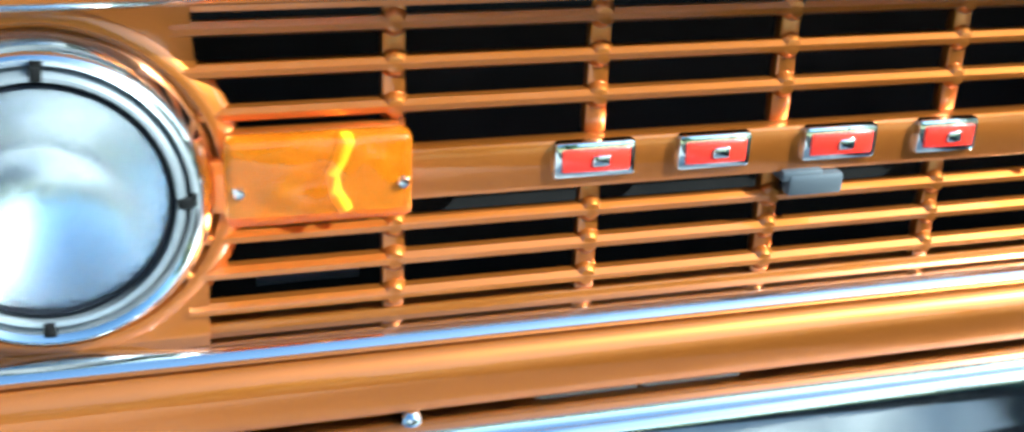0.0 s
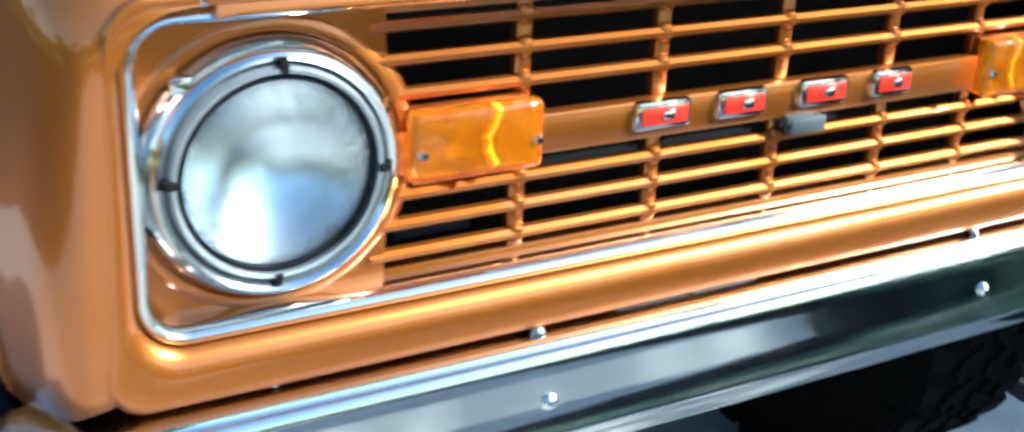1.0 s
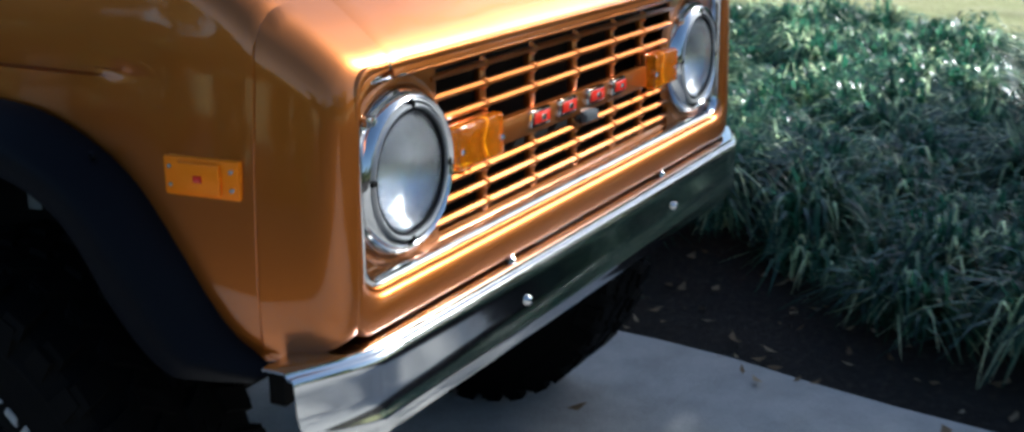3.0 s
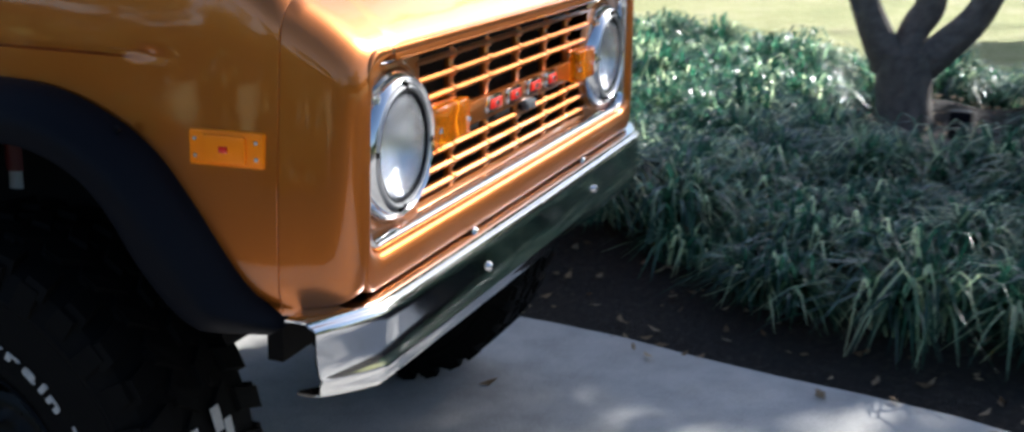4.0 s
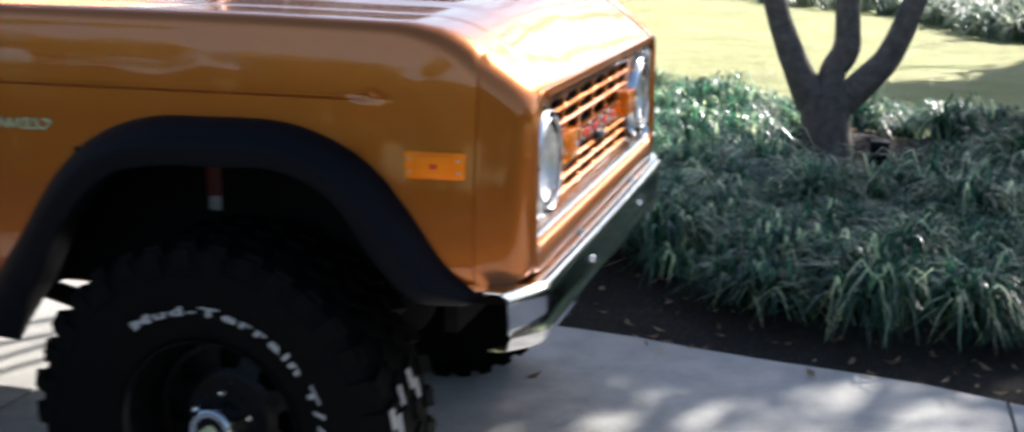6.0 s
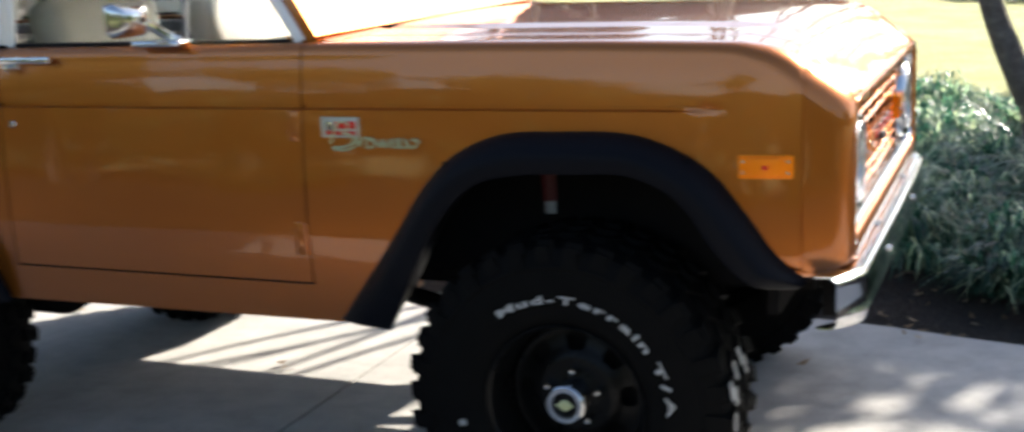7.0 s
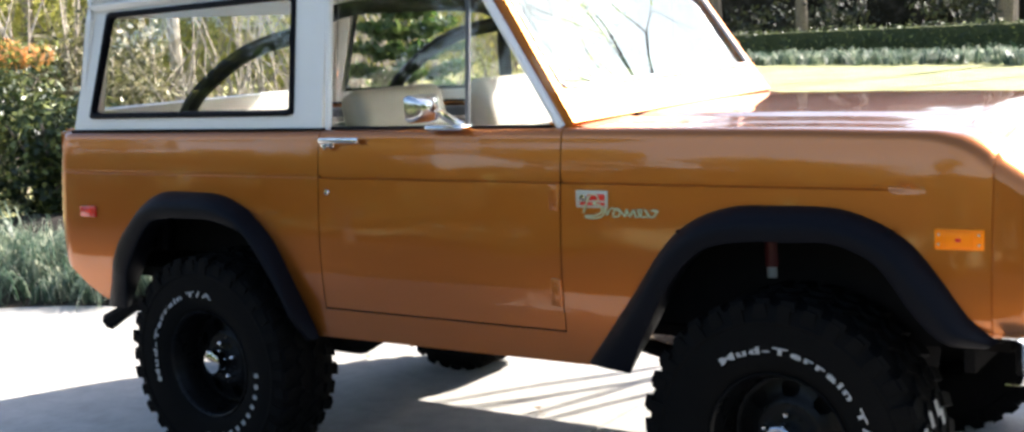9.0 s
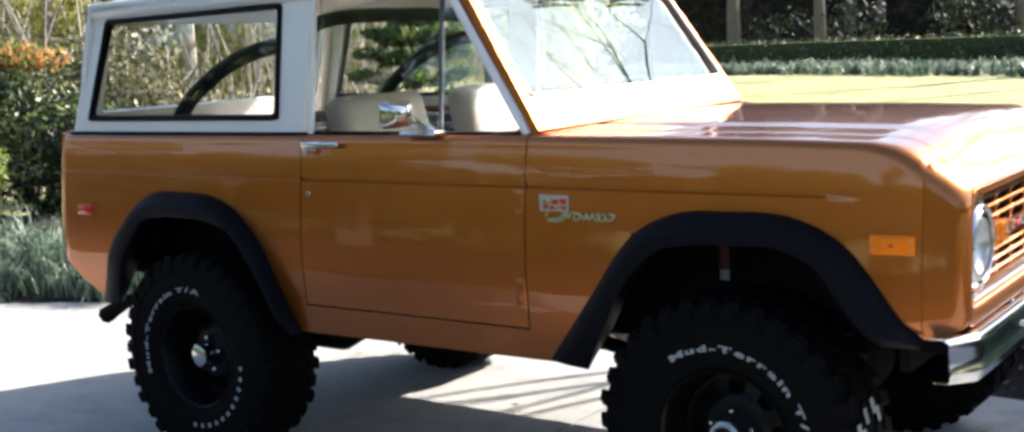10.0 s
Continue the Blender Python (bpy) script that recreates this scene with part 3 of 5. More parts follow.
for d in (.018, -.035):
    ring.append(([bm.verts.new(WS(u, w, d)) for u, w in outer], [bm.verts.new(WS(u, w, d)) for u, w in inner]))
for k in range(4):
    j = (k + 1) % 4
    for o, i2 in ring:
        bm.faces.new((o[k], o[j], i2[j], i2[k]))
    bm.faces.new((ring[0][0][k], ring[0][0][j], ring[1][0][j], ring[1][0][k]))
    bm.faces.new((ring[0][1][k], ring[0][1][j], ring[1][1][j], ring[1][1][k]))
bmesh.ops.bevel(bm, geom=[e for e in bm.edges if e.calc_face_angle(0) > .5], offset=.006, segments=2, affect="EDGES")
part("windshield_frame", bm, PAINT, suv)
bm = bmesh.new()
tube(bm, [WS(u, w, .018) for u, w in ((-.71, .108), (0, .106), (.71, .108), (.728, .125), (.70, .478), (.688, .49), (0, .492), (-.688, .49), (-.70, .478), (-.728, .125), (-.71, .108))], .008, 8)
part("windshield_seal", bm, STEEL, suv, "grey metal windshield surround moulding")
bm = bmesh.new()
v = [[bm.verts.new(WS(u, w, d)) for u, w in ((-.732, .108), (.732, .108), (.694, .494), (-.694, .494))] for d in (.004, -.002)]
bm.faces.new(v[0])
bm.faces.new(v[1][::-1])
for k in range(4):
    bm.faces.new((v[0][k], v[0][(k + 1) % 4], v[1][(k + 1) % 4], v[1][k]))
pane = part("windshield_glass", bm, WINDSHIELD, suv, "clear windshield reflecting sky and bare trees")
pane.visible_shadow = False
for u in (-.36, .16):
    bm = bmesh.new()
    tube(bm, [WS(u, .505, .03), WS(u + .06, .47, .04), WS(u + .20, .452, .035)], [.008, .006, .005], 6)
    arm = part("wiper_arm", bm, CHROME, suv, "chrome wiper arm hung from the header")
    bm = bmesh.new()
    tube(bm, [WS(u + .04, .435, .02), WS(u + .2, .445, .022), WS(u + .36, .44, .02)], .006, 6)
    part("wiper_blade", bm, BLACK_PLASTIC, arm, "black rubber wiper blade")

# hardtop: roof, side panels with windows, rear panel
bm = bmesh.new()
rows = []
for y, z in ((1.73, 1.868), (1.75, 1.895), (1.82, 1.915), (2.2, 1.935), (2.8, 1.94), (3.4, 1.925), (3.62, 1.90), (3.70, 1.87), (3.705, 1.855)):
    rows.append([(x, y, (z if abs(x) < .76 else 1.862) - .035 * abs(x / .8) ** 3) for x in np.linspace(-.79, .79, 25)])
grid(bm, rows)
solid(part("roof", bm, HARDTOP, suv, "cream fibreglass roof", away=(0, 2.7, 0)), .03)
PANEL = lambda s, y, z, d=0.0: (s * (.802 - .075 * (z - 1.31) + d), y, z)
for s in (-1, 1):
    bm = bmesh.new()
    tube(bm, [PANEL(s, y, 1.858, .012) for y in (1.72, 2.4, 3.1, 3.69)], .012, 8)
    part("drip_rail", bm, HARDTOP, suv)
    bm = bmesh.new()
    out = [(2.445, 1.312), (3.86, 1.312), (3.70, 1.86), (2.40, 1.86)]
    inn = [(2.585, 1.368), (3.745, 1.368), (3.605, 1.792), (2.555, 1.806)]
    a = [[bm.verts.new(PANEL(s, y, z, d)) for y, z in poly] for d in (0, -.03) for poly in (out, inn)]
    for k in range(4):
        j = (k + 1) % 4
        bm.faces.new((a[0][k], a[0][j], a[1][j], a[1][k]))
        bm.faces.new((a[2][k], a[2][j], a[3][j], a[3][k]))
        bm.faces.new((a[0][k], a[0][j], a[2][j], a[2][k]))
        bm.faces.new((a[1][k], a[1][j], a[3][j], a[3][k]))
    bmesh.ops.bevel(bm, geom=[e for e in bm.edges if e.calc_face_angle(0) > .5], offset=.007, segments=2, affect="EDGES")
    part("hardtop_side", bm, HARDTOP, suv, "cream hardtop side panel")
    bm = bmesh.new()
    rows = []
    path = []
    for (y0, z0), (y1, z1) in zip(inn, inn[1:] + inn[:1]):
        path += [(y0 + (y1 - y0) * t, z0 + (z1 - z0) * t) for t in (.02, .5, .98)]
    cy, cz = 3.12, 1.585
    for w, d in ((-.004, -.01), (-.004, .010), (.002, .013), (.013, .012), (.018, .004), (.018, -.02)):
        rows.append([PANEL(s, y + (cy - y) / abs(cy - y) * w * (1 if abs(cy - y) > .4 else 0), z + (cz - z) / max(abs(cz - z), .01) * w, d) for y, z in path])
    grid(bm, rows, closed=True)
    part("window_gasket", bm, BLACK_PLASTIC, suv, "black rubber window gasket", 50)
    bm = bmesh.new()
    v = [[bm.verts.new(PANEL(s, y, z, d)) for y, z in inn] for d in (-.006, -.011)]
    bm.faces.new(v[0])
    bm.faces.new(v[1][::-1])
    for k in range(4):
        bm.faces.new((v[0][k], v[0][(k + 1) % 4], v[1][(k + 1) % 4], v[1][k]))
    pane = part("side_glass", bm, GLASS, suv, "fixed rear side window glass")
    pane.visible_shadow = False
    # door glass, vent window and their bright frames
    front = lambda z: 1.418 + .675 * (z - 1.318)
    for name, poly in (("door_glass", [(1.815, 1.318), (2.39, 1.318), (2.37, 1.85), (1.80, 1.85)]), ("vent_glass", [(front(1.318) + .03, 1.318), (1.80, 1.318), (1.79, 1.85), (front(1.85) - .01, 1.85)])):
        bm = bmesh.new()
        v = [[bm.verts.new(PANEL(s, y, z, d)) for y, z in poly] for d in (-.022, -.027)]
        bm.faces.new(v[0])
        bm.faces.new(v[1][::-1])
        for k in range(4):
            bm.faces.new((v[0][k], v[0][(k + 1) % 4], v[1][(k + 1) % 4], v[1][k]))
        pane = part(name, bm, GLASS, suv, "clear door window glass")
        pane.visible_shadow = False
    bm = bmesh.new()
    tube(bm, [PANEL(s, front(z) + .012, z, -.012) for z in (1.312, 1.5, 1.7, 1.86)], .016, 8)
    part("vent_frame", bm, HARDTOP, suv, "bright slanted vent window frame")
    bm = bmesh.new()
    tube(bm, [PANEL(s, 1.808, 1.312, -.028), PANEL(s, 1.795, 1.86, -.028)], .011, 6)
    part("vent_divider", bm, GREY_PLASTIC, suv, "dark division bar of the door window")
    bm = bmesh.new()
    tube(bm, [PANEL(s, 2.415, 1.312, -.004), PANEL(s, 2.39, 1.86, -.004)], .013, 8)
    part("pillar_moulding", bm, HARDTOP, suv, "bright pillar moulding")
    bm = bmesh.new()
    box(bm, *sorted((s * .765, s * .812)), 2.43, 3.87, 1.306, 1.3185, .004)
    part("belt_seal", bm, NEAR_BLACK, suv)
    bm = bmesh.new()
    box(bm, *sorted((s * .765, s * .80)), 1.46, 2.41, 1.309, 1.3215, .004)
    part("window_seal", bm, BLACK_PLASTIC, suv)
bm = bmesh.new()
for poly in (((-.79, 1.31), (.79, 1.31), (.79, 1.40), (-.79, 1.40)), ((-.79, 1.78), (.79, 1.78), (.77, 1.86), (-.77, 1.86)), ((-.79, 1.40), (-.68, 1.40), (-.68, 1.78), (-.79, 1.78)), ((.68, 1.40), (.79, 1.40), (.79, 1.78), (.68, 1.78))):
    bm.faces.new([bm.verts.new((x, 3.855 - .28 * (z - 1.31), z)) for x, z in poly])
bmesh.ops.remove_doubles(bm, verts=bm.verts, dist=1e-4)
solid(part("liftgate", bm, HARDTOP, suv, "cream rear liftgate", away=(0, 2, 1.5)), .03)
bm = bmesh.new()
grid(bm, [[(x, 3.953 + .015 * math.sin(math.pi * t), .78 + .53 * t) for x in np.linspace(-.80, .80, 8)] for t in np.linspace(0, 1, 8)])
solid(part("tailgate", bm, PAINT, suv, away=(0, 2, 1)), .02)
bm = bmesh.new()
box(bm, -.76, .76, 3.93, 3.98, .70, .79, .01)
part("rear_bumper", bm, BLACK_PLASTIC, suv, "black rear bumper")

# ---- front end ----
bm = bmesh.new()
inner, outer = rounded_rect(-.747, .747, .834, 1.147, .05), rounded_rect(-.776, .776, .781, 1.161, (.036, .034))
FACE = ((0, .045), (0, .006), (.05, -.006), (.16, -.0120), (.3, -.0152), (.45, -.0168), (.62, -.0172), (.8, -.0170), (.92, -.0166), (1, -.0158), (1.06, -.010), (1.08, .004), (1.08, .030), (1.04, .072))
TUCK = ((1.3, -.0135), (1.7, -.0095), (1.9, .0), (1.9, .012))
rows = [[(a[0] * (1 - t) + b[0] * t, y, a[1] * (1 - t) + b[1] * t) for a, b in zip(inner, outer)] for t, y in FACE]
lean = lambda t: min(max((t - .25) / .75, 0), 1)
for (t, _), row in zip(FACE, rows):
    for k, (x, y, z) in enumerate(row):
        row[k] = (math.copysign(abs(x) - lean(t) * lerp_table(INSET, z) * min(max((abs(x) - .70) / .05, 0), 1), x), y, z)
for (t, y), row in zip(TUCK, rows[-4:]):
    for k, (x, _, z) in enumerate(row):
        w = min(max((abs(x) - .735) / .03, 0), 1) * min(max((z - .80) / .04, 0), 1) * min(max((1.135 - z) / .04, 0), 1)
        a, b = inner[k], outer[k]
        flush = math.copysign(abs(a[0]) * (1 - t) + abs(b[0]) * t - lerp_table(INSET, z), x)
        row[k] = (x + (flush - x) * w, row[k][1] + (y - row[k][1]) * w, z)
grid(bm, rows, closed=True)
part("front_panel", bm, PAINT, suv, angle=50)
bm = bmesh.new()
rows = []
for w, y in ((.001, .03), (.001, .004), (-.003, -.004), (-.009, -.006), (-.014, -.002), (-.017, .010), (-.018, .03)):
    rows.append([(x, y, z) for x, z in rounded_rect(-.747 - w, .747 + w, .834 - w, 1.147 + w, .05 + w)])
grid(bm, rows, closed=True)
part("grille_moulding", bm, CHROME, suv, "bright chrome moulding round the grille", 50)

bm = bmesh.new()
box(bm, -.52, .52, .026, .040, 1.120, 1.136, .003)
box(bm, -.52, .52, .026, .044, .838, .860, .003)
box(bm, -.52, .52, .014, .034, .962, 1.007, .005)
grille = part("grille", bm, PAINT, suv, "copper-painted grille of thin horizontal bars")
HL = (.609, .988)
for s in (-1, 1):
    bm = bmesh.new()
    x0, x1 = .495, .737
    outer = []
    per = 64
    for k in range(per):
        a = 2 * math.pi * k / per
        c, d = math.cos(a), math.sin(a)
        t = min(((x1 if c > 0 else x0) - HL[0]) / c if abs(c) > 1e-6 else 9, ((1.136 if d > 0 else .842) - HL[1]) / d if abs(d) > 1e-6 else 9)
        outer.append((s * (HL[0] + t * c), .030, HL[1] + t * d))
    inner = [(s * (HL[0] + .108 * math.cos(2 * math.pi * k / per)), .030, HL[1] + .108 * math.sin(2 * math.pi * k / per)) for k in range(per)]
    bump = [(s * (HL[0] + .146 * math.cos(2 * math.pi * k / per)), .029, HL[1] + .146 * math.sin(2 * math.pi * k / per)) for k in range(per)]
    bump = [tuple(b[i] if abs(b[0] - s * HL[0]) <= abs(o[0] - s * HL[0]) + 1e-6 and abs(b[2] - HL[1]) <= abs(o[2] - HL[1]) + 1e-6 else o[i] for i in range(3)) for b, o in zip(bump, outer)]
    grid(bm, [inner, bump, outer], closed=True)
    solid(part("headlight_panel", bm, PAINT, grille), .012, 0.0)
    bm = bmesh.new()
    lathe(bm, ((.151, .031), (.147, .0265), (.142, .0225), (.136, .0195), (.131, .0195), (.128, .026)), (s * HL[0], 0, HL[1]), "y", 64)
    part("lamp_collar", bm, PAINT, grille, "raised copper collar round the headlight", 60)
SLAT_Z = (1.108, 1.075, 1.040, .937, .906, .874)
for z in SLAT_Z:
    bm = bmesh.new()
    tube(bm, [(x, .030, z) for x in (-.51, 0, .51)], .0068, 8)
    for v in bm.verts:
        v.co.y = .030 + (v.co.y - .030) * 1.5
    part("slat", bm, PAINT, grille)
for x in (-.342, -.171, 0, .171, .342):
    for z0, z1 in ((.852, .965), (1.004, 1.125)):
        bm = bmesh.new()
        box(bm, x - .0098, x + .0098, .028, .042, z0, z1, .004)
        part("upright", bm, PAINT, grille)
        for z in SLAT_Z:
            if z0 < z < z1:
                bm = bmesh.new()
                lathe(bm, ((.0, -.006), (.007, -.005), (.0115, .0), (.0135, .008)), (x, .026, z), "y", 12)
                part("joint", bm, PAINT, grille)
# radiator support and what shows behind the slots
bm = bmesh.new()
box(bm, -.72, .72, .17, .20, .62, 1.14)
part("radiator", bm, NEAR_BLACK, suv)
bm = bmesh.new()
for k in range(34):
    x = -.48 + .96 * k / 33
    box(bm, x - .0015, x + .0015, .155, .17, .80, 1.12)
part("radiator_fins", bm, RIM_BLACK, suv)
bm = bmesh.new()
tube(bm, [(-.5, .12, .893), (-.3, .12, .885), (-.1, .125, .888)], .011, 8)
tube(bm, [(-.45, .11, .865), (-.40, .11, .866), (-.36, .112, .864)], .016, 8)
tube(bm, [(.08, .13, .905), (.3, .13, .90)], .006, 6)
tube(bm, [(-.06, .13, 1.14), (-.058, .13, 1.09)], .004, 6)
tube(bm, [(-.29, .13, 1.10), (-.27, .13, 1.03)], .005, 6)
part("cooling_pipe", bm, GREY_PLASTIC, suv, "grey hoses behind the grille")
bm = bmesh.new()
box(bm, .006, .060, .006, .022, .942, .962, .004)
box(bm, .000, .040, .008, .03, .955, .966, .003)
part("hood_release", bm, GREY_PLASTIC, suv, "grey hood release tab between the slats")

# red-filled chrome marks on the centre bar, as plain shapes
for x0, x1 in ((-.212, -.140), (-.102, -.034), (.016, .088), (.129, .195)):
    bm = bmesh.new()
    box(bm, x0, x1, .007, .020, .974, 1.006, .004)
    mark = part("grille_mark", bm, CHROME, suv, "chrome-edged red block on the grille bar")
    bm = bmesh.new()
    box(bm, x0 + .006, x1 - .006, .0045, .010, .980, 1.000, .002)
    part("inlay", bm, RED_ENAMEL, mark, "red enamel inlay")
    bm = bmesh.new()
    w = (x0 + x1) / 2
    box(bm, w - .004, w + .012, .0025, .010, .985, .995, .002)
    part("chrome_bar", bm, CHROME, mark)

for s in (-1, 1):
    cx = s * HL[0]
    # headlight
    bm = bmesh.new()
    lathe(bm, ((.128, .026), (.127, .018), (.122, .006), (.116, -.004), (.112, -.007), (.107, -.004), (.104, .004), (.102, .02)), (cx, 0, HL[1]), "y", 64)
    head = part("headlight_bezel", bm, CHROME, suv, "chrome headlight bezel", 60)
    bm = bmesh.new()
    lathe(bm, ((.1035, .014), (.1025, -.001), (.099, -.007), (.0955, -.006), (.094, .0), (.094, .01)), (cx, 0, HL[1]), "y", 64)
    part("retaining_ring", bm, STEEL, head, "dark-edged retaining ring", 60)
    bm = bmesh.new()
    lathe(bm, ((.0945, .006), (.0925, -.003), (.0895, -.004), (.0885, .006)), (cx, 0, HL[1]), "y", 64)
    part("rubber_ring", bm, BLACK_PLASTIC, head)
    for a in (90, 0, 270, 180):
        bm = bmesh.new()
        box(bm, -.0045, .0045, -.0078, .004, -.0055, .0055, .0015)
        bmesh.ops.transform(bm, matrix=Matrix.Translation((cx + .101 * math.cos(radians(a - 3)), 0, HL[1] + .101 * math.sin(radians(a - 3)))) @ Matrix.Rotation(-radians(a - 90), 4, "Y"), verts=bm.verts)
        part("notch", bm, NEAR_BLACK, head)
    bm = bmesh.new()
    box(bm, -.010, .010, -.004, .010, -.008, .008, .003)
    bmesh.ops.transform(bm, matrix=Matrix.Translation((cx - .083, .008, HL[1] + .090)), verts=bm.verts)
    lathe(bm, ((0, -.004), (.006, -.003), (.007, .004)), (cx - .083, .004, HL[1] + .090), "y", 12)
    part("adjuster_screw", bm, CHROME, head)
    bm = bmesh.new()
    dome = [(.0895 * math.sin(radians(8 * k)) / math.sin(radians(80)), .004 - .020 * (1 - (k / 10) ** 2)) for k in range(11)]
    lathe(bm, dome + [(max(r - .0012, 0), y + .003) for r, y in dome[::-1]], (cx, 0, HL[1]), "y", 64)
    lens = part("headlight_lens", bm, LENS, head, "clear fluted headlight lens", 60)
    lens.visible_shadow = False
    bm = bmesh.new()
    lathe(bm, [(.0885 * (k / 12) ** .55, .062 - .055 * (k / 12)) for k in range(13)], (cx, 0, HL[1]), "y", 48)
    part("reflector", bm, REFLECTOR, head, "silvered bowl", 60)
    # turn signal
    x0, x1 = sorted((s * .333, s * .478))
    bm = bmesh.new()
    box(bm, x0 + .004, x1 - .004, .016, .036, .957, 1.029, .006)
    lamp = part("turn_signal", bm, PAINT, suv, "turn signal housing beside the headlight")
    bm = bmesh.new()
    box(bm, x0, x1, -.006, .018, .957, 1.029, .007, 3)
    amber = part("amber_lens", bm, SIGNAL_AMBER, lamp, "amber plastic lens")
    amber.visible_shadow = False
    bm = bmesh.new()
    box(bm, x0 + .006, x1 - .006, .0125, .0155, .962, 1.024)
    part("backing", bm, SIGNAL_BACK, lamp)
    # white tube behind the lens, drawn as the bright refracted line in it
    bm = bmesh.new()
    cxl = (x0 + x1) / 2 - s * .014
    tube(bm, [(cxl + d, .006, z) for d, z in ((.006, .965), (-.002, .980), (-.004, .995), (.002, 1.007), (.008, 1.022))], .0055, 10)
    part("bulb", bm, WHITE_ENAMEL, lamp)
    for x in (x0 + .010, x1 - .008):
        bm = bmesh.new()
        lathe(bm, ((0, -.004), (.004, -.0035), (.0055, 0)), (x, -.006, .988), "y", 12)
        part("screw", bm, CHROME, lamp)

# front bumper: a chrome channel that turns back at its ends
bm = bmesh.new()
rows = []
SECTION = ((.075, .764), (.03, .768), (.0, .769), (-.016, .769), (-.0195, .768), (-.0205, .7635), (-.0225, .7615), (-.027, .7605), (-.0315, .757), (-.0335, .749), (-.033, .735), (-.0312, .70), (-.0312, .668), (-.0335, .664), (-.0335, .659), (-.030, .655), (-.027, .646), (-.025, .635), (-.020, .627), (-.010, .624), (.03, .624))
for x in list(np.linspace(-.897, -.76, 14)) + list(np.linspace(-.70, .70, 15)) + list(np.linspace(.76, .897, 14)):
    u = max(0, (abs(x) - .76) / .137)
    back = .050 * u ** 1.3 + .004 * (x / .75) ** 2
    rows.append([(x * (1 - .040 * u * ((.77 - z) / .16) ** 2), min(y - .017 + back, .078 - .02 * u), .773 - (.769 - z) * (1 - .07 * u)) for y, z in SECTION])
grid(bm, rows)
bumper = solid(part("front_bumper", bm, CHROME, suv, "chrome front bumper with wrapped ends", 40, away=(0, .4, .69)), .004)
for x in (-.335, .355):
    for y, z, up in ((-.0475, .708, False), (-.015, .7735, True)):
        bm = bmesh.new()
        lathe(bm, ((0, -.009), (.005, -.008), (.009, -.004), (.010, .001)), (0, 0, 0), "y", 14)
        bmesh.ops.transform(bm, matrix=Matrix.Translation((x, y, z)) @ (Matrix.Rotation(radians(-90), 4, "X") if up else Matrix.Identity(4)), verts=bm.verts)
        part("bumper_bolt", bm, CHROME, bumper)
for x in (-.62, -.12, .62):
    bm = bmesh.new()
    lathe(bm, ((0, -.005), (.004, -.004), (.006, .001)), (0, 0, 0), "y", 10)
    bmesh.ops.transform(bm, matrix=Matrix.Translation((x, .002, .773)) @ Matrix.Rotation(radians(-90), 4, "X"), verts=bm.verts)
    part("bumper_screw", bm, CHROME, bumper)
for s in (-1, 1):
    bm = bmesh.new()
    box(bm, *sorted((s * .36, s * .42)), .0, .35, .61, .72, .01)
    part("bumper_bracket", bm, NEAR_BLACK, suv)
bm = bmesh.new()
box(bm, -.77, .77, .085, .12, .72, .80, .01)
box(bm, -.70, .70, .035, .07, .62, .73, .005)
part("lower_valance", bm, NEAR_BLACK, suv)
bm = bmesh.new()
box(bm, -.22, -.02, .000, .040, .772, .790, .004)
part("steering_bracket", bm, GREY_METAL, suv, "grey metal bracket above the bumper")
bm = bmesh.new()
tube(bm, [(-.02, .020, .783), (.15, .022, .782)], .012, 12)
part("steering_damper", bm, RED_PAINT, suv, "red damper tube above the bumper")
for s in (-1, 1):
    bm = bmesh.new()
    lathe(bm, ((0, -.006), (.006, -.004), (.008, .004)), (s * .675, -.012, 1.156), "y", 12)
    part("trim_screw", bm, CHROME, suv)

# ---- side details ----
def swing(bm, s):
    """Lays a piece of the side onto the drawn-in fender."""
    for v in bm.verts:
        v.co.x += s * (plan_x(v.co.y) - .868)


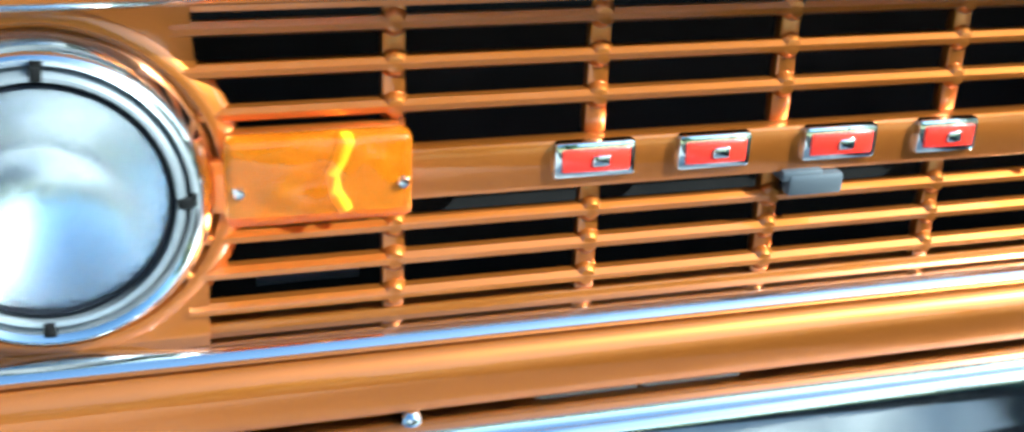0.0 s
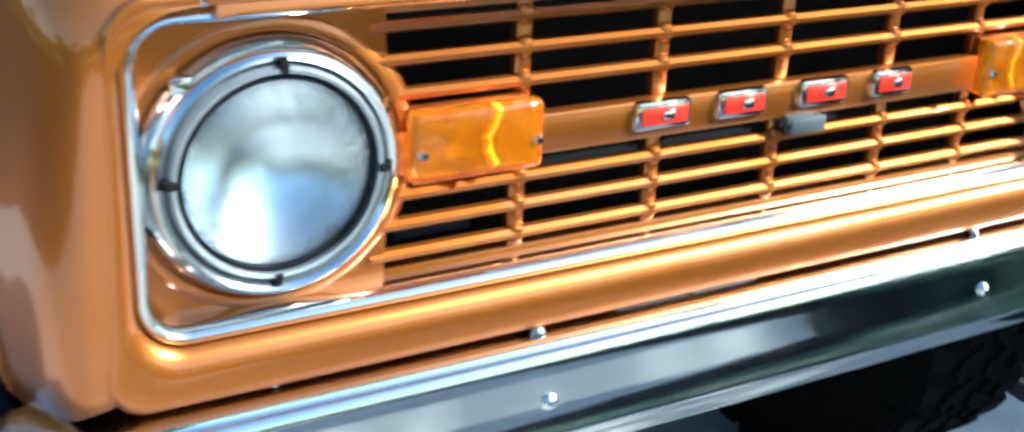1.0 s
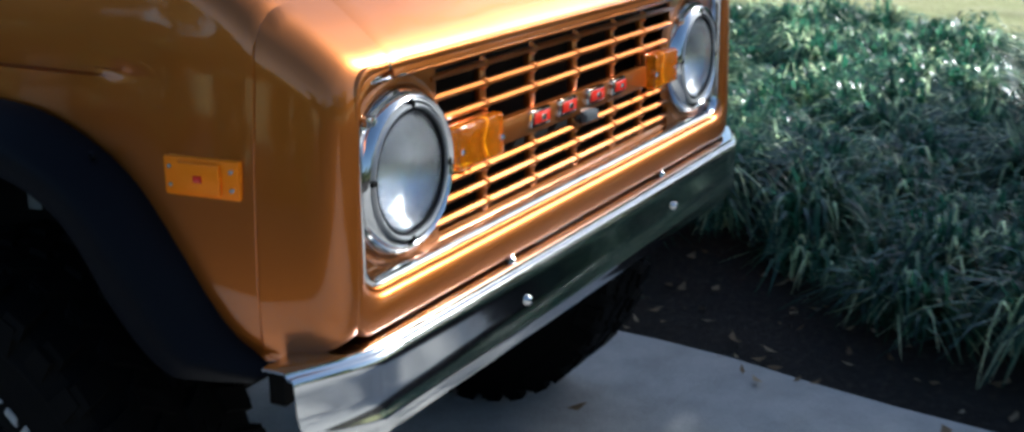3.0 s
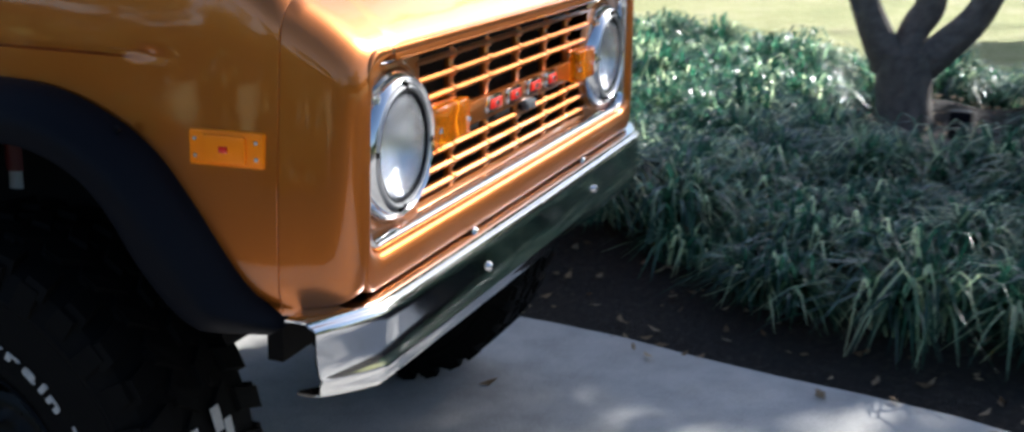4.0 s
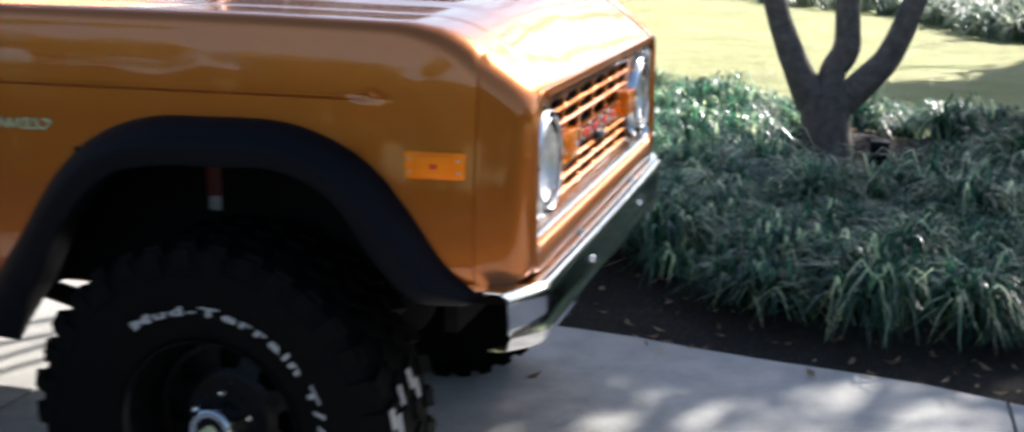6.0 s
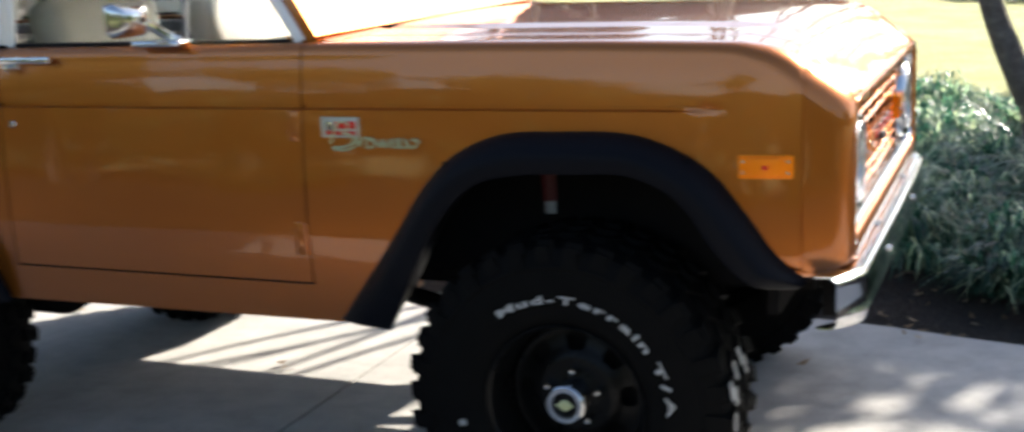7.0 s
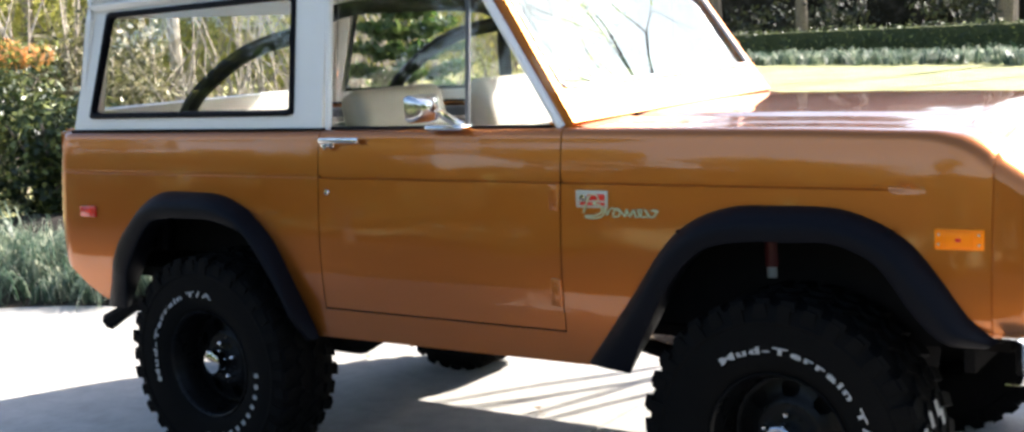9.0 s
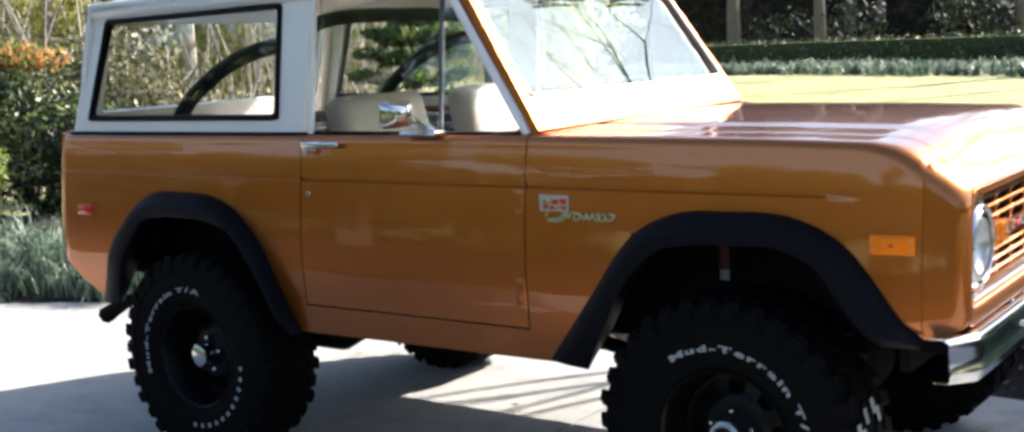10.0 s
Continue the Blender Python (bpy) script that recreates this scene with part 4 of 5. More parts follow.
for s in (-1, 1):
    bm = bmesh.new()
    box(bm, *sorted((s * skin(1.016, -.010), s * skin(1.016, .006))), .113, .237, .988, 1.044, .004)
    swing(bm, s)
    mk = part("side_marker", bm, AMBER, suv, "amber side marker lamp")
    bm = bmesh.new()
    box(bm, *sorted((s * skin(1.016, .005), s * skin(1.016, .011))), .140, .210, .994, 1.038, .003)
    swing(bm, s)
    part("raised_lens", bm, AMBER, mk)
    bm = bmesh.new()
    box(bm, *sorted((s * skin(1.016, .0105), s * skin(1.016, .012))), .168, .182, 1.011, 1.021, .0005)
    swing(bm, s)
    part("moulded_mark", bm, RED_LENS, mk)
    for y in (.124, .226):
        for z in (1.003, 1.029):
            bm = bmesh.new()
            lathe(bm, ((0, s * .002), (.0028, s * .0015), (.0035, 0)), (s * skin(1.016, .006), y, z), "x", 10)
            swing(bm, s)
            part("screw", bm, STEEL, mk)
    bm = bmesh.new()
    box(bm, *sorted((s * skin(.98, -.010), s * skin(.98, .007))), 3.69, 3.79, .958, 1.005, .005)
    rm = part("rear_marker", bm, RED_LENS, suv, "red rear side marker lamp")
    bm = bmesh.new()
    box(bm, *sorted((s * skin(.98, .006), s * skin(.98, .011))), 3.715, 3.765, .966, .997, .003)
    part("raised_lens", bm, RED_LENS, rm)
    # door hinges
    for z0, z1 in ((1.055, 1.138), (.748, .838)):
        bm = bmesh.new()
        box(bm, *sorted((s * skin(z0, -.014), s * skin((z0 + z1) / 2, .007))), 1.412, 1.446, z0, z1, .004)
        tube(bm, [(s * skin(z0, .003), 1.411, z0 + .004), (s * skin(z1, .003), 1.411, z1 - .004)], .007, 8)
        h = part("door_hinge", bm, PAINT, suv, "copper-painted exposed door hinge")
        for z in (z0 + .018, z1 - .018):
            bm = bmesh.new()
            lathe(bm, ((0, s * .004), (.005, s * .003), (.006, 0)), (s * skin((z0 + z1) / 2, .007), 1.430, z), "x", 8)
            part("bolt", bm, PAINT, h)
    # door handle and lock
    bm = bmesh.new()
    box(bm, *sorted((s * skin(1.268, -.006), s * skin(1.268, .024))), 2.345, 2.412, 1.252, 1.284, .006)
    box(bm, *sorted((s * skin(1.268, .017), s * skin(1.268, .032))), 2.225, 2.415, 1.268, 1.288, .006)
    hd = part("door_handle", bm, CHROME, suv, "chrome pull door handle")
    bm = bmesh.new()
    lathe(bm, ((0, s * .016), (.009, s * .014), (.012, 0)), (s * skin(1.255, .022), 2.378, 1.255), "x", 14)
    part("push_button", bm, CHROME, hd)
    bm = bmesh.new()
    lathe(bm, ((0, s * .007), (.009, s * .006), (.012, 0)), (s * skin(1.091), 2.396, 1.091), "x", 14)
    part("door_lock", bm, CHROME, suv)
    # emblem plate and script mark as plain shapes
    bm = bmesh.new()
    box(bm, *sorted((s * skin(1.095, -.006), s * skin(1.095, .006))), 1.232, 1.345, 1.068, 1.122, .003)
    em = part("emblem_plate", bm, CREAM_ENAMEL, suv, "small white and red enamel emblem plate")
    bm = bmesh.new()
    box(bm, *sorted((s * skin(1.095, .005), s * skin(1.095, .0085))), 1.240, 1.30, 1.092, 1.112, .001)
    box(bm, *sorted((s * skin(1.095, .005), s * skin(1.095, .0085))), 1.240, 1.33, 1.076, 1.086, .001)
    part("enamel_stripe", bm, RED_ENAMEL, em)
    bm = bmesh.new()
    lathe(bm, ((0, s * .005), (.012, s * .004), (.014, 0)), (s * skin(1.095, .005), 1.318, 1.098), "x", 14)
    part("boss", bm, CHROME, em)
    bm = bmesh.new()
    wavy = [(1.318, 1.052), (1.300, 1.092), (1.288, 1.110), (1.268, 1.108), (1.262, 1.094), (1.282, 1.082), (1.256, 1.078), (1.250, 1.060), (1.272, 1.046), (1.312, 1.042), (1.285, 1.036), (1.250, 1.044), (1.238, 1.068), (1.232, 1.048), (1.222, 1.066), (1.206, 1.068), (1.212, 1.046), (1.192, 1.046), (1.186, 1.064), (1.204, 1.068), (1.180, 1.056), (1.168, 1.046), (1.164, 1.066), (1.152, 1.046), (1.140, 1.066), (1.132, 1.046), (1.116, 1.050), (1.112, 1.066), (1.126, 1.064), (1.110, 1.046), (1.092, 1.050), (1.100, 1.068), (1.082, 1.046), (1.066, 1.052), (1.062, 1.066), (1.078, 1.066), (1.056, 1.062)]
    tube(bm, [(s * skin(z, .005 if z < 1.066 else .008), y, z) for y, z in smooth_line(wavy, 4)], .0030, 6)
    part("script_mark", bm, GREEN_METAL, suv, "pale gilt looped script trim")

# door mirrors
for s in (-1, 1):
    bm = bmesh.new()
    box(bm, *sorted((s * .80, s * .870)), 1.765, 1.925, 1.310, 1.330, .009, 3)
    m = part("mirror_base", bm, CHROME, suv, "chrome door mirror")
    bm = bmesh.new()
    tube(bm, [(s * .84, 1.785, 1.325), (s * .862, 1.815, 1.35), (s * .895, 1.84, 1.378), (s * .92, 1.86, 1.395)], [.016, .014, .014, .020], 10)
    part("mirror_arm", bm, CHROME, m)
    bm = bmesh.new()
    box(bm, -.066, .066, -.042, .014, -.048, .048, .022, 4)
    for v in bm.verts:
        k = 1 - .45 * max(0, -v.co.y / .042) ** 1.5
        v.co.x, v.co.z = v.co.x * k, v.co.z * k
    bmesh.ops.transform(bm, matrix=Matrix.Translation((s * .935, 1.875, 1.392)) @ Matrix.Rotation(radians(18 * s), 4, "Z"), verts=bm.verts)
    part("mirror_shell", bm, CHROME, m)
    bm = bmesh.new()
    box(bm, -.056, .056, .011, .0135, -.038, .038, .001)
    bmesh.ops.transform(bm, matrix=Matrix.Translation((s * .935, 1.878, 1.392)) @ Matrix.Rotation(radians(18 * s), 4, "Z"), verts=bm.verts)
    part("mirror_glass", bm, REFLECTOR, m)

# ---- inside the cab ----
bm = bmesh.new()
box(bm, -.76, .76, 1.35, 3.85, .70, .74)
part("cab_floor", bm, NEAR_BLACK, suv)
bm = bmesh.new()
box(bm, -.74, .74, 1.40, 1.62, 1.05, 1.315, .03)
part("dashboard", bm, GREY_PLASTIC, suv, "dark padded dashboard")


def seat(x0, x1, y, z, tall):
    bm = bmesh.new()
    box(bm, x0, x1, y - .46, y + .05, z, z + .16, .05, 3)
    cushion = part("seat_cushion", bm, VINYL, suv, "beige vinyl seat")
    bm = bmesh.new()
    box(bm, x0 + .01, x1 - .01, -.065, .065, 0, tall, .05, 3)
    bmesh.ops.transform(bm, matrix=Matrix.Translation((0, y + .04, z + .08)) @ Matrix.Rotation(radians(-14), 4, "X"), verts=bm.verts)
    part("backrest", bm, VINYL, cushion)


seat(-.66, -.12, 2.30, .90, .47)
seat(.12, .66, 2.30, .90, .47)
seat(-.60, .60, 3.22, .74, .44)
bm = bmesh.new()
ctr, ax = Vector((.40, 1.78, 1.27)), Matrix.Rotation(radians(-62), 4, "X")
tube(bm, [ctr + ax @ Vector((.20 * math.cos(2 * math.pi * k / 32), .20 * math.sin(2 * math.pi * k / 32), 0)) for k in range(33)], .014, 8)
tube(bm, [ctr + ax @ Vector((-.2, 0, 0)), ctr + ax @ Vector((0, 0, -.03)), ctr + ax @ Vector((.2, 0, 0))], .012, 6)
tube(bm, [ctr, Vector((.40, 1.5, 1.12))], .02, 8)
part("steering_wheel", bm, BLACK_PLASTIC, suv, "black steering wheel")
bm = bmesh.new()
tube(bm, smooth_line([(-.62, 2.60, .75), (-.62, 2.60, 1.5), (-.56, 2.60, 1.72), (0, 2.60, 1.76), (.56, 2.60, 1.72), (.62, 2.60, 1.5), (.62, 2.60, .75)], 6), .030, 10)
for s in (-1, 1):
    tube(bm, smooth_line([(s * .60, 2.60, 1.665), (s * .62, 2.78, 1.645), (s * .64, 2.96, 1.60), (s * .65, 3.12, 1.52), (s * .66, 3.28, 1.40), (s * .66, 3.44, 1.15), (s * .66, 3.52, .8)], 6), .033, 10)
part("roll_bar", bm, BLACK_PLASTIC, suv, "black padded roll bar")
for s in (-1, 1):
    bm = bmesh.new()
    box(bm, *sorted((s * .66, s * .78)), 2.50, 3.84, 1.12, 1.29, .02)
    part("rear_trim_panel", bm, GREY_PLASTIC, suv, "dark grey rear inner panel")

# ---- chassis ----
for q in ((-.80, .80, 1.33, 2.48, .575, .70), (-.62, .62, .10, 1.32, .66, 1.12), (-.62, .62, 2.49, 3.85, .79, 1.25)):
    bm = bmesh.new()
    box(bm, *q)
    part("underbody", bm, NEAR_BLACK, suv)
bm = bmesh.new()
for s in (-1, 1):
    tube(bm, [(s * .40, .05, .68), (s * .40, .5, .70), (s * .40, 1.2, .60), (s * .40, 2.4, .60), (s * .42, 3.0, .70), (s * .42, 3.85, .66)], .045, 6)
part("frame_rail", bm, NEAR_BLACK, suv, "black frame rails")
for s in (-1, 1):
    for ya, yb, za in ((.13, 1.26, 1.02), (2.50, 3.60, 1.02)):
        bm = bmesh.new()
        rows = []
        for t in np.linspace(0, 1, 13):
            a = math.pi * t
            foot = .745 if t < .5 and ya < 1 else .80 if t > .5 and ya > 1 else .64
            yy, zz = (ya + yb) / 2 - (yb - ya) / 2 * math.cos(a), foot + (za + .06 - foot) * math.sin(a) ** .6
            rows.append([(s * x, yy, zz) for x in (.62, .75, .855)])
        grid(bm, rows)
        part("wheel_well", bm, NEAR_BLACK, suv)
for y in (.66, 3.0):
    bm = bmesh.new()
    tube(bm, [(-.70, y, .418), (.70, y, .418)], .042, 10)
    lathe(bm, [(.14 * math.sin(math.pi * k / 10), -.13 * math.cos(math.pi * k / 10)) for k in range(11)], (.18 if y < 1 else 0, y, .418), "x", 16)
    part("axle", bm, NEAR_BLACK, suv)
for s in (-1, 1):
    bm = bmesh.new()
    tube(bm, [(s * .60, .80, .832), (s * .60, .80, .866)], .027, 12)
    sh = part("shock_boot", bm, GREY_METAL, suv, "pale grey shock absorber sleeve")
    bm = bmesh.new()
    tube(bm, [(s * .60, .80, .866), (s * .60, .805, 1.02)], .030, 12)
    part("shock_body", bm, SHADED_RED, sh, "red shock absorber body")
    bm = bmesh.new()
    tube(bm, [(s * .60, .80, .50), (s * .60, .80, .84)], .012, 8)
    part("shock_rod", bm, NEAR_BLACK, sh, "black shock absorber rod")
    bm = bmesh.new()
    tube(bm, [(s * .50 + .06 * math.sin(k * .6), .62 + .06 * math.cos(k * .6), .50 + .0065 * k) for k in range(70)], .009, 6)
    part("coil_spring", bm, NEAR_BLACK, suv)
    bm = bmesh.new()
    tube(bm, [(s * .56, .70, .40), (s * .50, 1.1, .50), (s * .40, 1.60, .56)], .028, 8)
    part("radius_arm", bm, NEAR_BLACK, suv)
    bm = bmesh.new()
    box(bm, *sorted((s * .56, s * .60)), .28, .40, .66, .73, .01)
    part("steering_stop", bm, SHADED_RED, suv, "red bracket in the wheel well")
    bm = bmesh.new()
    tube(bm, [(s * .72, 3.45, .60), (s * .72, 3.68, .555), (s * .72, 3.80, .50), (s * .72, 3.86, .47)], [.03, .028, .035, .04], 8)
    part("spring_shackle", bm, NEAR_BLACK, suv)
bm = bmesh.new()
tube(bm, [(-.45, 2.98, .50), (-.45, 2.84, .458), (-.45, 2.64, .458), (-.45, 2.50, .50)], [.05, .085, .085, .05], 14)
tube(bm, [(-.42, 2.3, .52), (-.36, 1.6, .56), (-.3, .9, .6)], .028, 8)
part("muffler", bm, NEAR_BLACK, suv, "dark muffler under the floor")

# ---- wheels ----
TYRE_R = 0.424


def lug(bm, h0, h1, a, wide, r0, r1, skew=0.0, taper=.8):
    """A tread block: axial h0..h1, centred on the angle a, from r0 to r1."""
    vs = []
    for r, k in ((r0, 1.0), (r1, taper)):
        for h, t in ((h0, -1), (h1, -1), (h1, 1), (h0, 1)):
            ang = a + (t * wide * k / 2 + skew * (h - (h0 + h1) / 2)) / r1
            hm = (h0 + h1) / 2 + (h - (h0 + h1) / 2) * k
            vs.append(bm.verts.new((hm, r * math.cos(ang), r * math.sin(ang))))
    for q in ((3, 2, 1, 0), (4, 5, 6, 7), (0, 1, 5, 4), (1, 2, 6, 5), (2, 3, 7, 6), (3, 0, 4, 7)):
        bm.faces.new([vs[i] for i in q])


STRETCH = 2.55


def letters_on_arc(text, radius, size, middle, x, side):
    """Letters laid round the sidewall, one mesh each; angles run as seen from outside."""
    letters = []
    widths = []
    meshes = []
    for ch in text:
        cu = bpy.data.curves.new("letter", "FONT")
        cu.body, cu.size, cu.extrude, cu.resolution_u, cu.offset = ch if ch != " " else "i", size, .0012, 2, size * .03
        ob = bpy.data.objects.new("letter", cu)
        scene.collection.objects.link(ob)
        bpy.context.view_layer.update()
        me = bpy.data.meshes.new_from_object(ob.evaluated_get(bpy.context.evaluated_depsgraph_get()))
        xs = [v.co.x for v in me.vertices]
        widths.append((min(xs), max(xs)))
        meshes.append(None if ch == " " else me)
        bpy.data.objects.remove(ob)
    gap = size * .34
    length = sum((b - a) * STRETCH + gap for a, b in widths)
    at = -length / 2
    for (a, b), me in zip(widths, meshes):
        w = (b - a) * STRETCH
        ang = middle - (at + w / 2) / radius
        if me:
            for v in me.vertices:
                u, h = (v.co.x - (a + b) / 2) * STRETCH, v.co.y - size * .36
                # u runs clockwise, h outward; the wheel's outside faces -x and its right is -y
                da = -u / radius
                r = radius + h
                v.co = Vector((x - v.co.z, -r * math.cos(ang + da), r * math.sin(ang + da)))
            b = bmesh.new()
            b.from_mesh(me)
            letters.append(b)
        at += w + gap
    return letters


def build_wheel(turn, front):
    """A wheel about the origin whose outside faces -x."""
    wheel = thing("wheel", "", "")
    bm = bmesh.new()
    half = [(.198, .105), (.203, .118), (.213, .128), (.228, .136), (.25, .144), (.285, .149), (.325, .150), (.352, .148), (.356, .1505), (.362, .1505), (.366, .147), (.388, .143), (.404, .134), (.412, .114), (.415, .05), (.4155, 0)]
    lathe(bm, [(r, -h) for r, h in half] + [(r, h) for r, h in half[-2::-1]], (0, 0, 0), "x", 96)
    tyre = part("tyre", bm, RUBBER, wheel, "black mud-terrain tyre with chunky lugs")
    bm = bmesh.new()
    n = 34
    for k in range(n):
        a = 2 * math.pi * k / n
        p = 2 * math.pi / n
        long = .012 if k % 2 else 0.0
        for s in (-1, 1):
            lug(bm, *sorted((s * .078, s * (.138 + long))), a + (p / 2 if s > 0 else 0), .050, .398, TYRE_R, .25 * s)
            lug(bm, *sorted((s * (.128), s * (.148 + long * .4))), a + (p / 2 if s > 0 else 0), .046, .372 - long, .412, 0, .75)
            lug(bm, *sorted((s * .008, s * .066)), a + p * (.25 if s > 0 else .75), .046, .402, TYRE_R, -.55 * s)
            lug(bm, *sorted((s * .030, s * .072)), a + p * (.75 if s > 0 else .25) + .02, .020, .402, TYRE_R - .002, .7 * s)
    part("tread", bm, RUBBER, wheel, "deep staggered tread blocks")
    for b in letters_on_arc("Mud-Terrain T/A", .280, .0275, radians(62 + turn), -.1505, -1):
        part("letter", b, WHITE_RUBBER, wheel, "raised white letter")
    for k in range(11):
        bm = bmesh.new()
        a = radians(58 + turn + 180 + 45 - 90 * k / 10)
        for (r0, r1) in ((.271, .288),):
            vs = [bm.verts.new((x, -r * math.cos(a + d), r * math.sin(a + d))) for x in (-.1488, -.1515) for r, d in ((r0, -.026), (r1, -.022), (r1, .030), (r0, .034))]
            for q in ((4, 5, 6, 7), (0, 1, 5, 4), (1, 2, 6, 5), (2, 3, 7, 6), (3, 0, 4, 7)):
                bm.faces.new([vs[i] for i in q])
        part("white_bar", bm, WHITE_RUBBER, wheel, "worn white bar on the sidewall")
    # pressed steel rim with eight holes
    bm = bmesh.new()
    lathe(bm, ((.199, -.108), (.207, -.122), (.212, -.129), (.209, -.134), (.203, -.131), (.197, -.118), (.193, -.10), (.184, -.085), (.181, -.02), (.178, .0), (.18, .08), (.2, .10)), (0, 0, 0), "x", 80)
    rim = part("rim", bm, RIM_BLACK, wheel, "gloss black steel rim", 50)
    bm = bmesh.new()
    rows = []
    for r, h in ((.180, -.030), (.174, -.040), (.165, -.046), (.157, -.048), (.150, -.049), (.143, -.051), (.136, -.053), (.129, -.055), (.122, -.058), (.115, -.062), (.106, -.067), (.098, -.071), (.090, -.072), (.075, -.070), (.060, -.072), (.050, -.076), (.046, -.076)):
        h += .028 if r < .17 else .02
        rows.append([(h, r * math.cos(2 * math.pi * k / 128), r * math.sin(2 * math.pi * k / 128)) for k in range(128)])

    def hole(i, j, c):
        r, a = math.hypot(c.y, c.z), math.atan2(c.z, c.y) - radians(turn)
        a = (a + math.pi / 8) % (math.pi / 4) - math.pi / 8
        return math.hypot(r * math.cos(a) - .137, r * math.sin(a) * .85) < .0235

    grid(bm, rows, hole, closed=True)
    part("wheel_disc", bm, RIM_BLACK, wheel, "black disc with eight round holes", 50)
    bm = bmesh.new()
    lathe(bm, ((.0, .012), (.176, .012), (.176, .05)), (0, 0, 0), "x", 40)
    part("brake_drum", bm, NEAR_BLACK, wheel)
    for k in range(5):
        a = radians(72 * k + 20 + turn)
        bm = bmesh.new()
        lathe(bm, ((0, -.078), (.006, -.077), (.010, -.072), (.0105, -.042)), (0, .0698 * math.cos(a), .0698 * math.sin(a)), "x", 6)
        part("lug_nut", bm, CHROME, wheel, "chrome lug nut")
    bm = bmesh.new()
    if front:
        lathe(bm, ((.046, -.04), (.046, -.112), (.050, -.116), (.050, -.126), (.046, -.130), (.036, -.130), (.034, -.126), (.0, -.126)), (0, 0, 0), "x", 32)
        hub = part("locking_hub", bm, CHROME, wheel, "chrome locking hub")
        bm = bmesh.new()
        lathe(bm, ((0, -.1275), (.031, -.1275), (.033, -.126)), (0, 0, 0), "x", 24)
        part("hub_dial", bm, RIM_BLACK, wheel, "black hub dial with a brass centre")
        bm = bmesh.new()
        lathe(bm, ((0, -.130), (.012, -.130), (.015, -.1275)), (0, 0, 0), "x", 20)
        box(bm, -.1315, -.1285, -.022, .022, -.004, .004, .001)
        part("dial_knob", bm, GREEN_METAL, wheel, "brass dial knob")
    else:
        lathe(bm, ((.047, -.04), (.046, -.105), (.042, -.115), (.03, -.120), (0, -.121)), (0, 0, 0), "x", 32)
        part("hub_cap", bm, CHROME, wheel, "chrome hub cap")
    return wheel


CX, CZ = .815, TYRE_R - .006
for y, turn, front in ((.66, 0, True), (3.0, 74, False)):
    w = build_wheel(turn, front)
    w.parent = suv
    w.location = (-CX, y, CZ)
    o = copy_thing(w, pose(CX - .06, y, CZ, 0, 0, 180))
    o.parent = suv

# the left half of the nose is squeezed inward to fit the camera's view
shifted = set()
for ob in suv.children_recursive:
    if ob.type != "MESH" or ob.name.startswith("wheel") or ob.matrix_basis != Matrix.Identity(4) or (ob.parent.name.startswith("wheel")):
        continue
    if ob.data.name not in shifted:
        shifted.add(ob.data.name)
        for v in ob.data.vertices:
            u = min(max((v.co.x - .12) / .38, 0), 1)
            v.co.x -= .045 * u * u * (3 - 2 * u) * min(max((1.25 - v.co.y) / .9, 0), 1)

# white scuffs across the leading tread blocks
for x, a, w in ((-.93, 170, .012), (-.90, 173, .012), (-.865, 166, .010), (-.80, 164, .012), (-.775, 168, .010), (-.92, 181, .010)):
    bm = bmesh.new()
    c, d2 = math.cos(radians(a)), math.sin(radians(a))
    box(bm, x - w, x + w, -.0012, .0012, -.022, .022, .0005, 1)
    bmesh.ops.transform(bm, matrix=Matrix.Translation((0, .66 + (TYRE_R + .0005) * c, CZ + (TYRE_R + .0005) * d2)) @ Matrix.Rotation(radians(a), 4, "X") @ Matrix.Rotation(radians(90), 4, "X") @ Matrix.Rotation(radians(90), 4, "X"), verts=bm.verts)
    part("tread_scuff", bm, WHITE_RUBBER, suv, "white scuff on the tyre tread")

# ---- planting ----
rng = np.random.default_rng(7)


def raw_mesh(name, verts, faces, mat, smooth=False):
    """A mesh object from arrays: verts (n, 3), faces (m, 3 or 4)."""
    me = bpy.data.meshes.new(name)
    k = faces.shape[1]
    me.vertices.add(len(verts))
    me.vertices.foreach_set("co", verts.astype(np.float32).ravel())
    me.loops.add(faces.size)
    me.loops.foreach_set("vertex_index", faces.astype(np.int32).ravel())
    me.polygons.add(len(faces))
    me.polygons.foreach_set("loop_start", np.arange(0, faces.size, k, dtype=np.int32))
    me.update(calc_edges=True)
    me.materials.append(mat)
    if smooth:
        me.polygons.foreach_set("use_smooth", [True] * len(me.polygons))
    return new(name, me)


